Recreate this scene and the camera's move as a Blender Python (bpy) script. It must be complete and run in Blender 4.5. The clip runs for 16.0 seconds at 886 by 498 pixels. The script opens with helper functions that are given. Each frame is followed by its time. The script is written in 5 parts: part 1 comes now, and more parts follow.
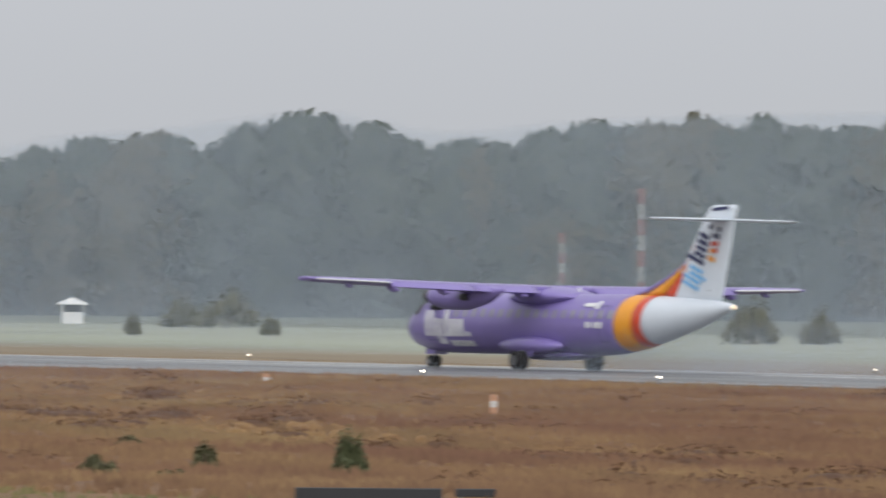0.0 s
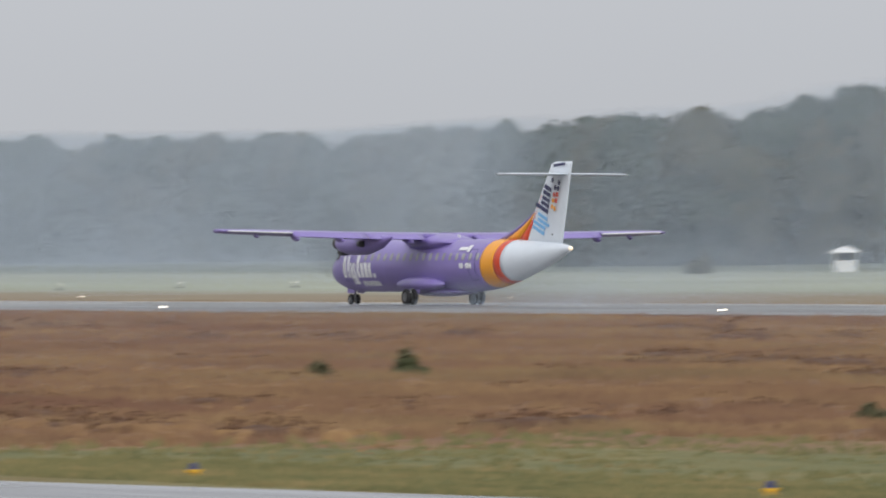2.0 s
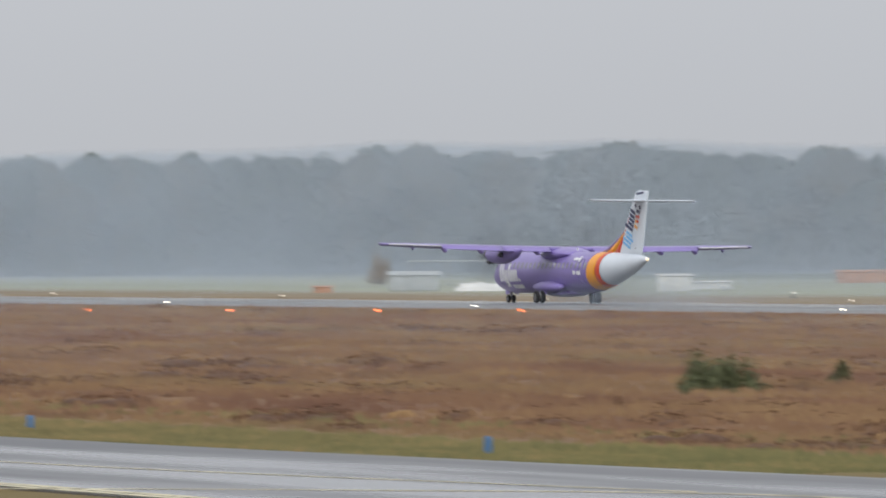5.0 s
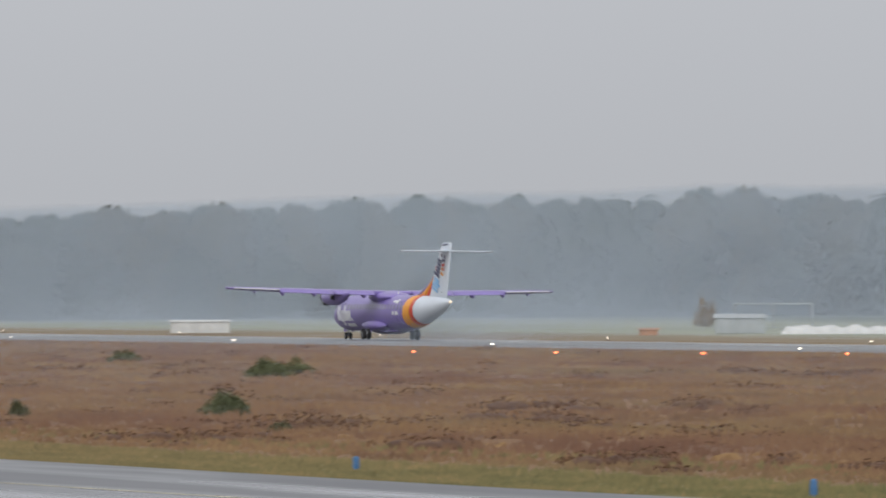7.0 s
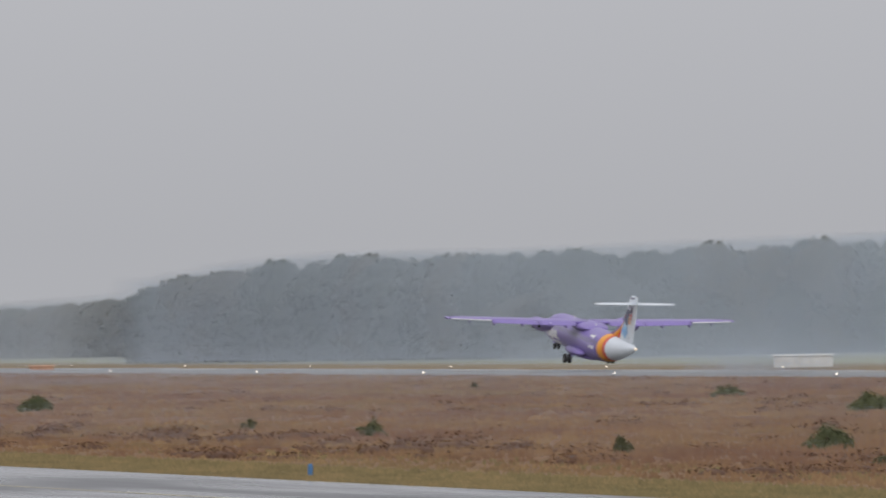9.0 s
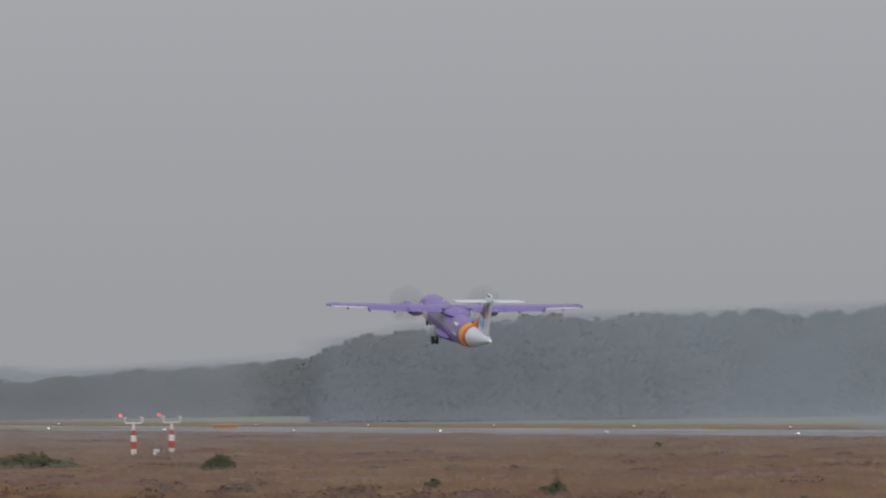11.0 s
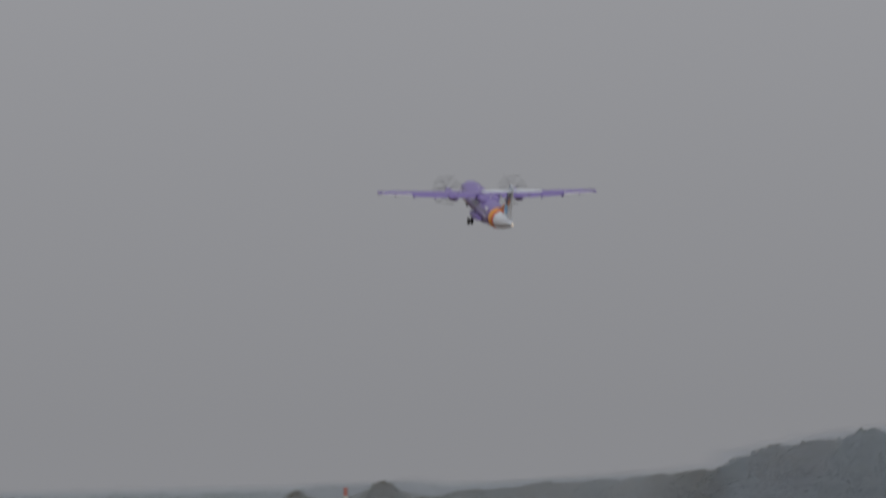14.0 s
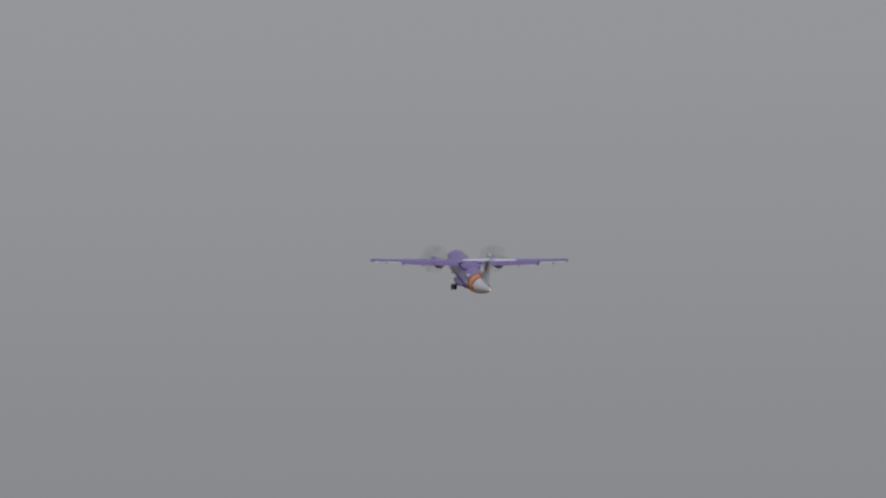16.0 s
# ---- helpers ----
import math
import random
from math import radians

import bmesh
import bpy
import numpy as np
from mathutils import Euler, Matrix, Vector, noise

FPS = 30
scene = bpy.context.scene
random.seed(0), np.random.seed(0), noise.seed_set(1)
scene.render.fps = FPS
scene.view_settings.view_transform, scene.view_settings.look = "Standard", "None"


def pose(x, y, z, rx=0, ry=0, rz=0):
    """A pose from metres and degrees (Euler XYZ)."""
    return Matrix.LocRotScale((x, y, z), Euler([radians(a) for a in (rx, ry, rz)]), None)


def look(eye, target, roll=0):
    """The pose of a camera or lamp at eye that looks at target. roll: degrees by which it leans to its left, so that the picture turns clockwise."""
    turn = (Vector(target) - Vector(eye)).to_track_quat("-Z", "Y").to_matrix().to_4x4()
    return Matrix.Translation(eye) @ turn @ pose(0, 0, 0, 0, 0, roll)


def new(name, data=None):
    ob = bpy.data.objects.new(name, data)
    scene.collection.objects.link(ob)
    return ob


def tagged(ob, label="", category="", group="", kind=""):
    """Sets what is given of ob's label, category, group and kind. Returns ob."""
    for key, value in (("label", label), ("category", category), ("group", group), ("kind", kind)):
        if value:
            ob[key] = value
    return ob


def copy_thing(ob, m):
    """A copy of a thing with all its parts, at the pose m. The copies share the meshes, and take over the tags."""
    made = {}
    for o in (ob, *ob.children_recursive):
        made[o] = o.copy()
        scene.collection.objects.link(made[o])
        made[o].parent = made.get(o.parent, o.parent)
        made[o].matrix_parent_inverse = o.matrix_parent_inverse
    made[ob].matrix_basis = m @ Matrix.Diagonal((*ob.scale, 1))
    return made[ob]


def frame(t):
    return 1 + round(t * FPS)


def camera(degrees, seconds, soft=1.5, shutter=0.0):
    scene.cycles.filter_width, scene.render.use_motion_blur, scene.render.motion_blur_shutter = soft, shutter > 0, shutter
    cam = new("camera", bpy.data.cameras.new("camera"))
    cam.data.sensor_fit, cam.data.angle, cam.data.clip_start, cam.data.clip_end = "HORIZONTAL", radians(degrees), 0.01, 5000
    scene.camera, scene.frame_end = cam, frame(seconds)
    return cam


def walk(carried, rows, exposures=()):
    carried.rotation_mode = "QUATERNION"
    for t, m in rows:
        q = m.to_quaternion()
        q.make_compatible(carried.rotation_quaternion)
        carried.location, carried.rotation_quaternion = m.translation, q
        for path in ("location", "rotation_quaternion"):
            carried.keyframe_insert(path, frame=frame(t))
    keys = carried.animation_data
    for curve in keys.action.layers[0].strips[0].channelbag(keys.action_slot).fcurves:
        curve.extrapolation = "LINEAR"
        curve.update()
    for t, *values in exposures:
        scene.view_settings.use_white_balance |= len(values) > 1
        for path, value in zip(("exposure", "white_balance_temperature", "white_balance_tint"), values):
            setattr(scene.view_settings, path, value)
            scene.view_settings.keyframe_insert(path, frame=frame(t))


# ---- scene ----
# seconds, bearing, pitch, roll in degrees
PATH = [
    (0, 31.299, 0.111, 0.46),
    (0.1, 31.128, 0.112, 0.47),
    (0.2, 30.826, 0.114, 0.48),
    (0.5, 29.921, 0.115, 0.50),
    (1, 29.164, -0.107, 0.04),
    (1.5, 28.211, -0.196, -0.38),
    (2, 26.813, -0.177, -0.73),
    (2.5, 25.652, -0.334, -0.75),
    (3, 24.387, -0.132, -0.41),
    (3.5, 23.121, 0.050, -0.44),
    (4, 22.152, -0.238, -0.40),
    (4.5, 21.301, -0.248, -0.09),
    (5, 20.245, -0.075, -0.44),
    (7.5, 17.724, 0.104, -0.49),
    (8, 16.815, 0.075, -0.78),
    (8.5, 15.978, 0.477, -0.28),
    (9, 14.854, 0.420, -0.89),
    (9.5, 14.593, 0.571, -0.52),
    (12, 13.293, 0.925, -0.99),
    (12.5, 12.930, 1.025, -0.95),
    (13, 12.128, 1.086, -1.11),
    (13.5, 11.736, 1.565, -0.94),
    (14, 11.442, 1.472, -1.25),
    (14.4, 11.176, 0.994, -1.27),
    (14.5, 11.110, 1.135, -1.28),
    (14.7, 10.940, 1.644, -1.34),
    (15, 10.688, 1.901, -1.43),
    (15.5, 10.485, 2.438, -1.21),
    (16, 10.391, 2.834, -0.73),
]
# seconds, distance along the runway, height, sideways, nose-up pitch, bank
FLIGHT = [
    (0, 388.19, 0.00, 0.00, 0.00, 0.87),
    (0.5, 409.65, 0.00, 0.00, 0.00, 0.87),
    (1, 432.24, 0.00, 0.00, 0.00, 0.87),
    (1.5, 455.31, 0.00, 0.00, 0.00, 0.87),
    (2, 479.29, 0.00, 0.00, 0.00, 0.87),
    (2.5, 503.38, 0.00, 0.00, 0.00, 0.87),
    (3, 528.13, 0.00, 0.00, 0.00, 0.87),
    (3.5, 553.12, 0.00, 0.00, 0.00, 0.87),
    (4, 578.94, 0.00, 0.00, 0.00, 0.87),
    (4.5, 604.45, 0.00, 0.00, 0.00, 0.87),
    (5, 632.18, 0.00, 0.00, 0.00, 0.87),
    (7.5, 772.33, 0.00, 0.00, 0.00, 0.87),
    (8, 801.84, 0.17, -0.23, 2.81, 1.33),
    (8.5, 831.59, 0.44, 0.03, 5.36, 1.40),
    (9, 861.59, 0.68, -0.20, 6.77, 1.52),
    (9.5, 891.80, 1.79, 0.30, 8.19, 1.09),
    (12, 1046.69, 16.20, 0.34, 12.56, 0.94),
    (12.5, 1078.14, 20.94, 0.63, 13.64, 0.86),
    (13, 1109.79, 26.48, 0.52, 13.83, 0.74),
    (13.5, 1141.65, 32.07, 0.74, 13.33, 0.58),
    (14, 1173.71, 38.36, 0.79, 13.46, 0.31),
    (14.5, 1206.00, 44.92, 0.83, 14.20, 0.09),
    (15, 1238.50, 51.59, 0.58, 14.77, 0.06),
    (15.5, 1271.21, 58.20, 0.43, 14.55, 0.08),
    (16, 1304.13, 64.82, 0.37, 14.43, 0.15),
]
# seconds, stops, kelvin, tint
EXPOSURES = [(0, 0.37, 6500, 10), (5, 0.36, 6500, 10), (8, 0.19, 6550, 11), (8.5, 0.22, 6600, 12), (9, 0.10, 6600, 12), (12.0, -0.28, 6600, 12), (12.5, -0.26, 6600, 12), (13.0, -0.39, 6600, 12),
             (13.5, -0.43, 6600, 12), (14.0, -0.66, 6600, 12), (14.5, -0.72, 6600, 12), (15.0, -0.80, 6600, 12), (16.0, -0.76, 6600, 12)]
EYE = Vector((0, 0, 4.75))
RUNWAY_X = 242.24
cam = camera(5.148, 16.0, soft=1.8, shutter=0.7)


def aim(bearing, pitch):
    a, p = radians(bearing), radians(pitch)
    return EYE + 100 * Vector((math.sin(a) * math.cos(p), math.cos(a) * math.cos(p), math.sin(p)))


walk(cam, [(t, look(EYE, aim(b, p), r)) for t, b, p, r in PATH], EXPOSURES)

# ---- overcast daylight ----
SUN_BEARING, SUN_HEIGHT = 205.0, 46.0
world = bpy.data.worlds.new("overcast_sky")
scene.world = world
world.use_nodes = True
wn, wl = world.node_tree.nodes, world.node_tree.links
wn.clear()
sky = wn.new("ShaderNodeTexSky")
sky.sky_type = "NISHITA"
sky.sun_disc = False
sky.sun_elevation, sky.sun_rotation = radians(SUN_HEIGHT), radians(SUN_BEARING)
sky.air_density, sky.dust_density, sky.ozone_density = 1.0, 6.0, 1.0
grey = wn.new("ShaderNodeHueSaturation")
grey.inputs["Saturation"].default_value = 0.10
cloud = wn.new("ShaderNodeMix")
cloud.data_type = "RGBA"
cloud.inputs[0].default_value = 0.86
cloud.inputs[7].default_value = (4.68, 4.85, 5.16, 1)
# an overcast sky is a little brighter away from the horizon
ray = wn.new("ShaderNodeTexCoord")
height = wn.new("ShaderNodeSeparateXYZ")
rise = wn.new("ShaderNodeMapRange")
rise.inputs["From Min"].default_value, rise.inputs["From Max"].default_value = 0.009, 0.07
rise.inputs["To Min"].default_value, rise.inputs["To Max"].default_value = 0.96, 1.17
tone = wn.new("ShaderNodeVectorMath")
tone.operation = "SCALE"
wl.new(ray.outputs["Generated"], height.inputs[0])
wl.new(height.outputs[2], rise.inputs["Value"])
wl.new(cloud.outputs[2], tone.inputs[0])
wl.new(rise.outputs[0], tone.inputs["Scale"])
bg = wn.new("ShaderNodeBackground")
bg.inputs["Strength"].default_value = 0.1
wo = wn.new("ShaderNodeOutputWorld")
wl.new(sky.outputs[0], grey.inputs["Color"])
wl.new(grey.outputs[0], cloud.inputs[6])
wl.new(tone.outputs[0], bg.inputs["Color"])
wl.new(bg.outputs[0], wo.inputs[0])
sun = new("sun", bpy.data.lights.new("sun", "SUN"))
sun.data.energy, sun.data.angle, sun.data.color = 1.5, radians(100), (1.0, 0.97, 0.93)
sb, se = radians(SUN_BEARING), radians(SUN_HEIGHT)
sun.matrix_world = look((60 * math.sin(sb), 60 * math.cos(sb), 60), (60 * math.sin(sb) - math.sin(sb) * math.cos(se),
                        60 * math.cos(sb) - math.cos(sb) * math.cos(se), 60 - math.sin(se)))


# ---- materials ----
class Nodes:
    """A node material under construction."""

    def __init__(self, name, rough=0.6, metal=0.0, spec=0.5):
        self.m = bpy.data.materials.new(name)
        self.m.use_nodes = True
        self.n, self.l = self.m.node_tree.nodes, self.m.node_tree.links
        self.b = self.n["Principled BSDF"]
        self.b.inputs["Roughness"].default_value = rough
        self.b.inputs["Metallic"].default_value = metal
        self.b.inputs["Specular IOR Level"].default_value = spec

    def add(self, kind, **sets):
        node = self.n.new(kind)
        for k, val in sets.items():
            node.inputs[k].default_value = val
        return node

    def link(self, a, b):
        self.l.new(a, b)

    def coords(self, scale=(1, 1, 1)):
        tc = self.add("ShaderNodeTexCoord")
        mp = self.add("ShaderNodeMapping", Scale=scale)
        self.link(tc.outputs["Object"], mp.inputs["Vector"])
        return mp.outputs[0]

    def noise(self, scale, detail=4.0, rough=0.6, vec=None):
        t = self.add("ShaderNodeTexNoise", Scale=scale, Detail=detail, Roughness=rough)
        if vec is not None:
            self.link(vec, t.inputs["Vector"])
        return t.outputs["Fac"]

    def ramp(self, fac, stops):
        r = self.add("ShaderNodeValToRGB")
        e = r.color_ramp.elements
        while len(e) < len(stops):
            e.new(0.5)
        for el, (p, c) in zip(e, stops):
            el.position, el.color = p, (*c, 1)
        self.link(fac, r.inputs[0])
        return r.outputs[0]

    def mix(self, fac, a, b, blend="MIX"):
        x = self.add("ShaderNodeMix")
        x.data_type, x.blend_type = "RGBA", blend
        for sock, val in ((x.inputs[0], fac), (x.inputs[6], a), (x.inputs[7], b)):
            if isinstance(val, (int, float)):
                sock.default_value = val
            elif isinstance(val, tuple):
                sock.default_value = (*val, 1)
            else:
                self.link(val, sock)
        return x.outputs[2]

    def math(self, op, a, b=0.0):
        x = self.add("ShaderNodeMath")
        x.operation = op
        for sock, val in ((x.inputs[0], a), (x.inputs[1], b)):
            if isinstance(val, (int, float)):
                sock.default_value = val
            else:
                self.link(val, sock)
        return x.outputs[0]

    def colour(self, c):
        if isinstance(c, tuple):
            self.b.inputs["Base Color"].default_value = (*c, 1)
        else:
            self.link(c, self.b.inputs["Base Color"])
        return self

    def let_through(self, c, share):
        """Thin stuff: that share of the light goes on through to the other side."""
        t = self.add("ShaderNodeBsdfTranslucent")
        if isinstance(c, tuple):
            t.inputs["Color"].default_value = (*c, 1)
        else:
            self.link(c, t.inputs["Color"])
        x = self.add("ShaderNodeMixShader")
        x.inputs[0].default_value = share
        self.link(self.b.outputs[0], x.inputs[1])
        self.link(t.outputs[0], x.inputs[2])
        self.link(x.outputs[0], self.n["Material Output"].inputs[0])

    def bump(self, height, strength=0.3, distance=0.05):
        b = self.add("ShaderNodeBump", Strength=strength, Distance=distance)
        self.link(height, b.inputs["Height"])
        self.link(b.outputs[0], self.b.inputs["Normal"])
        return self


def plain(name, c, rough=0.5, metal=0.0, spec=0.5, var=0.12, scale=3.0):
    """A painted or coated surface with slight unevenness and grime."""
    k = Nodes(name, rough, metal, spec)
    v = k.coords()
    n1, n2 = k.noise(scale, vec=v), k.noise(scale * 9, vec=v)
    dark = tuple(x * (1 - var) for x in c)
    light = tuple(min(1, x * (1 + var * 0.6)) for x in c)
    base = k.ramp(n1, [(0.3, dark), (0.7, light)])
    k.colour(k.mix(k.math("MULTIPLY", n2, 0.25), base, tuple(x * 0.7 for x in c)))
    r = k.math("MULTIPLY_ADD", n2, 0.2)
    k.n[-1].inputs[2].default_value = max(0.05, rough - 0.1)
    k.link(r, k.b.inputs["Roughness"])
    return k.m


def glow(name, c, strength):
    k = Nodes(name, 0.3)
    k.colour(c)
    k.b.inputs["Emission Color"].default_value = (*c, 1)
    k.b.inputs["Emission Strength"].default_value = strength
    return k.m


def leafy(name, dark, light, scale=0.6, wet=1.0, thin=0.45):
    """Wet foliage: two tones by clump and a gloss."""
    k = Nodes(name, 0.55, spec=0.4 + 0.6 * wet)
    k.b.inputs["Coat Weight"].default_value, k.b.inputs["Coat Roughness"].default_value = wet, 0.5
    geo = k.add("ShaderNodeNewGeometry")
    info = k.add("ShaderNodeObjectInfo")
    n = k.noise(scale, vec=k.coords())
    f = k.math("ADD", k.math("MULTIPLY", geo.outputs["Random Per Island"], 0.5), k.math("MULTIPLY", n, 0.5))
    a = k.ramp(f, [(0.3, dark), (0.7, light)])
    b = k.mix(k.math("MULTIPLY", info.outputs["Random"], 0.12), a, (light[0] * 1.25, light[1] * 0.95, light[2] * 0.8))
    k.colour(b)
    k.let_through(b, thin)
    return k.m


MAT = {}
MAT["purple"] = plain("purple_paint", (0.235, 0.182, 0.465), 0.32, spec=0.6, var=0.08, scale=0.8)
MAT["white"] = plain("white_paint", (0.80, 0.81, 0.82), 0.35, var=0.06, scale=0.8)
MAT["tailwhite"] = plain("blue_white_paint", (0.70, 0.76, 0.83), 0.35, var=0.05, scale=0.8)
MAT["orange"] = plain("orange_paint", (0.86, 0.36, 0.03), 0.35, var=0.06)
MAT["red"] = plain("red_paint", (0.66, 0.075, 0.03), 0.35, var=0.06)
MAT["navy"] = plain("navy_paint", (0.02, 0.025, 0.10), 0.4)
MAT["skyblue"] = plain("sky_blue_paint", (0.20, 0.50, 0.83), 0.4)
MAT["glass"] = plain("window_glass", (0.35, 0.35, 0.36), 0.12, spec=0.7)
MAT["tyre"] = plain("tyre_rubber", (0.02, 0.02, 0.022), 0.8)
MAT["metal"] = plain("bare_metal", (0.45, 0.46, 0.48), 0.4, metal=0.7)
MAT["strut"] = plain("strut_paint", (0.35, 0.36, 0.38), 0.45)
MAT["dark"] = plain("dark_metal", (0.05, 0.05, 0.055), 0.5)
MAT["deice"] = plain("black_boot_rubber", (0.03, 0.03, 0.034), 0.6)
MAT["galv"] = plain("galvanised_steel", (0.42, 0.43, 0.44), 0.45, metal=0.5)
# red and white with the paling of distant haze put into the colour
MAT["hazedred"] = plain("haze_paled_red", (0.42, 0.17, 0.15), 0.6, var=0.2)
MAT["hazedwhite"] = plain("haze_paled_white", (0.55, 0.55, 0.54), 0.6, var=0.2)
MAT["hub"] = plain("wheel_hub", (0.12, 0.12, 0.125), 0.5)
MAT["signred"] = plain("mast_red", (0.55, 0.09, 0.07), 0.5, var=0.2)
MAT["signwhite"] = plain("mast_white", (0.78, 0.78, 0.77), 0.5, var=0.15)
MAT["blue"] = plain("blue_plastic", (0.035, 0.13, 0.29), 0.4)
MAT["yellow"] = plain("yellow_plastic", (0.75, 0.42, 0.03), 0.4)
MAT["black"] = plain("black_board", (0.015, 0.016, 0.02), 0.5)
MAT["tarp"] = plain("white_tarpaulin", (0.62, 0.63, 0.62), 0.5, var=0.2, scale=1.0)
MAT["shed"] = plain("grey_sheet_metal", (0.40, 0.43, 0.44), 0.5, var=0.2, scale=1.0)
MAT["rust"] = plain("orange_cladding", (0.48, 0.27, 0.17), 0.6, var=0.25, scale=1.0)
MAT["bark"] = plain("bark", (0.14, 0.10, 0.075), 0.9, var=0.4, scale=4.0)
MAT["lampwhite"] = glow("white_lamp", (1.0, 0.88, 0.72), 6.0)
MAT["lampfar"] = glow("pale_lamp", (1.0, 0.88, 0.74), 2.6)
MAT["lampdim"] = glow("dim_white_lamp", (1.0, 0.93, 0.84), 1.3)
MAT["lamptail"] = glow("tail_lamp", (1.0, 0.80, 0.55), 0.55)
MAT["lamporange"] = glow("orange_lamp", (1.0, 0.17, 0.05), 7.0)
MAT["lampred"] = glow("red_lamp", (1.0, 0.06, 0.05), 3.0)
MAT["pine"] = leafy("pine_foliage", (0.062, 0.085, 0.062), (0.098, 0.122, 0.086), 0.30, 0.2)
MAT["oak"] = leafy("autumn_oak_foliage", (0.088, 0.092, 0.056), (0.135, 0.125, 0.072), 0.30, 0.2)
MAT["shrub"] = leafy("shrub_foliage", (0.10, 0.122, 0.06), (0.17, 0.188, 0.092), 2.0, 0.1)
MAT["autumn"] = leafy("autumn_shrub_foliage", (0.30, 0.22, 0.125), (0.40, 0.31, 0.18), 2.0, 0.1)
MAT["scrub"] = leafy("dull_scrub_foliage", (0.12, 0.125, 0.065), (0.19, 0.185, 0.10), 2.0, 0.1)


# ---- building helpers ----
def ob_from(name, bm, material, smooth=False):
    me = bpy.data.meshes.new(name)
    bm.to_mesh(me)
    bm.free()
    me.materials.append(MAT[material])
    if smooth:
        me.polygons.foreach_set("use_smooth", [True] * len(me.polygons))
    return new(name, me)


def part(name, bm, material, parent, label="", smooth=False, at=None):
    ob = ob_from(name, bm, material, smooth)
    ob.parent = parent
    if at is not None:
        ob.matrix_basis = at
    if label:
        ob["label"] = label
    return ob


def thing(name, label, category, at=None, group="", kind=""):
    ob = new(name)
    ob.empty_display_size = 0.3
    if at is not None:
        ob.matrix_basis = at
    return tagged(ob, label, category, group, kind)


def box(bm, x0, x1, y0, y1, z0, z1, bevel=0.0):
    m = Matrix.LocRotScale(((x0 + x1) / 2, (y0 + y1) / 2, (z0 + z1) / 2), None, (abs(x1 - x0), abs(y1 - y0), abs(z1 - z0)))
    r = bmesh.ops.create_cube(bm, size=1, matrix=m)
    if bevel:
        es = list({e for v in r["verts"] for e in v.link_edges})
        bmesh.ops.bevel(bm, geom=es, offset=bevel, segments=2, affect="EDGES", profile=0.6)
    return bm


def rod(bm, a, b, r0, r1=None, sides=10):
    a, b = Vector(a), Vector(b)
    d = b - a
    m = Matrix.Translation((a + b) / 2) @ d.to_track_quat("Z", "Y").to_matrix().to_4x4()
    bmesh.ops.create_cone(bm, cap_ends=True, segments=sides, radius1=r0, radius2=r0 if r1 is None else r1, depth=d.length, matrix=m)
    return bm


def loft(bm, rings, cap=True, closed=True):
    """Skin a row of rings, each a list of as many points."""
    vs = [[bm.verts.new(p) for p in ring] for ring in rings]
    n = len(vs[0])
    for a, b in zip(vs, vs[1:]):
        for i in range(n if closed else n - 1):
            j = (i + 1) % n
            bm.faces.new((a[i], a[j], b[j], b[i]))
    if cap:
        bm.faces.new(list(reversed(vs[0])))
        bm.faces.new(vs[-1])
    bmesh.ops.recalc_face_normals(bm, faces=bm.faces)
    return bm


def B():
    return bmesh.new()


# ---- turboprop airliner: nose along +Y, wheels on z = 0, main gear at y = 0 ----
# fuselage stations: y, half width, top z, bottom z
STATIONS = [(12.80, 0.05, 1.90, 1.80), (12.66, 0.42, 2.22, 1.46), (12.2, 0.78, 2.54, 1.16), (11.5, 1.06, 2.88, 0.93),
            (10.80, 1.23, 3.20, 0.81), (10.10, 1.34, 3.42, 0.74), (9.30, 1.39, 3.52, 0.71), (8.30, 1.43, 3.56, 0.70),
            (-3.60, 1.43, 3.56, 0.70), (-4.9, 1.42, 3.56, 0.75), (-6.2, 1.38, 3.56, 0.85), (-7.6, 1.28, 3.55, 1.06), (-9.0, 1.14, 3.53, 1.34),
            (-10.5, 0.95, 3.49, 1.68), (-12.0, 0.72, 3.43, 2.03), (-13.4, 0.47, 3.35, 2.41), (-14.5, 0.23, 3.24, 2.80), (-14.95, 0.13, 3.16, 2.90)]


def station(y):
    for a, b in zip(STATIONS, STATIONS[1:]):
        if a[0] >= y >= b[0]:
            k = (a[0] - y) / (a[0] - b[0])
            k = k * k * (3 - 2 * k) if y > 8.3 or -4.9 < y < -3.6 else k
            return [a[i] + (b[i] - a[i]) * k for i in (1, 2, 3)]
    return list(STATIONS[-1][1:]) if y < 0 else list(STATIONS[0][1:])


def skin(y, a, proud=0.0):
    """A point of the hull at station y; a is the angle from the belly, in radians, left side positive."""
    w, t, b = station(y)
    c = (t + b) / 2
    return Vector((-math.sin(a) * (w + proud), y, c - math.cos(a) * ((t - b) / 2 + proud)))


def skin_at(y, z, proud=0.012, side=1):
    w, t, b = station(y)
    c, h = (t + b) / 2, (t - b) / 2
    k = max(-1, min(1, (z - c) / h))
    a = math.acos(-k)
    p = skin(y, a, proud)
    return Vector((p.x * side, p.y, p.z))


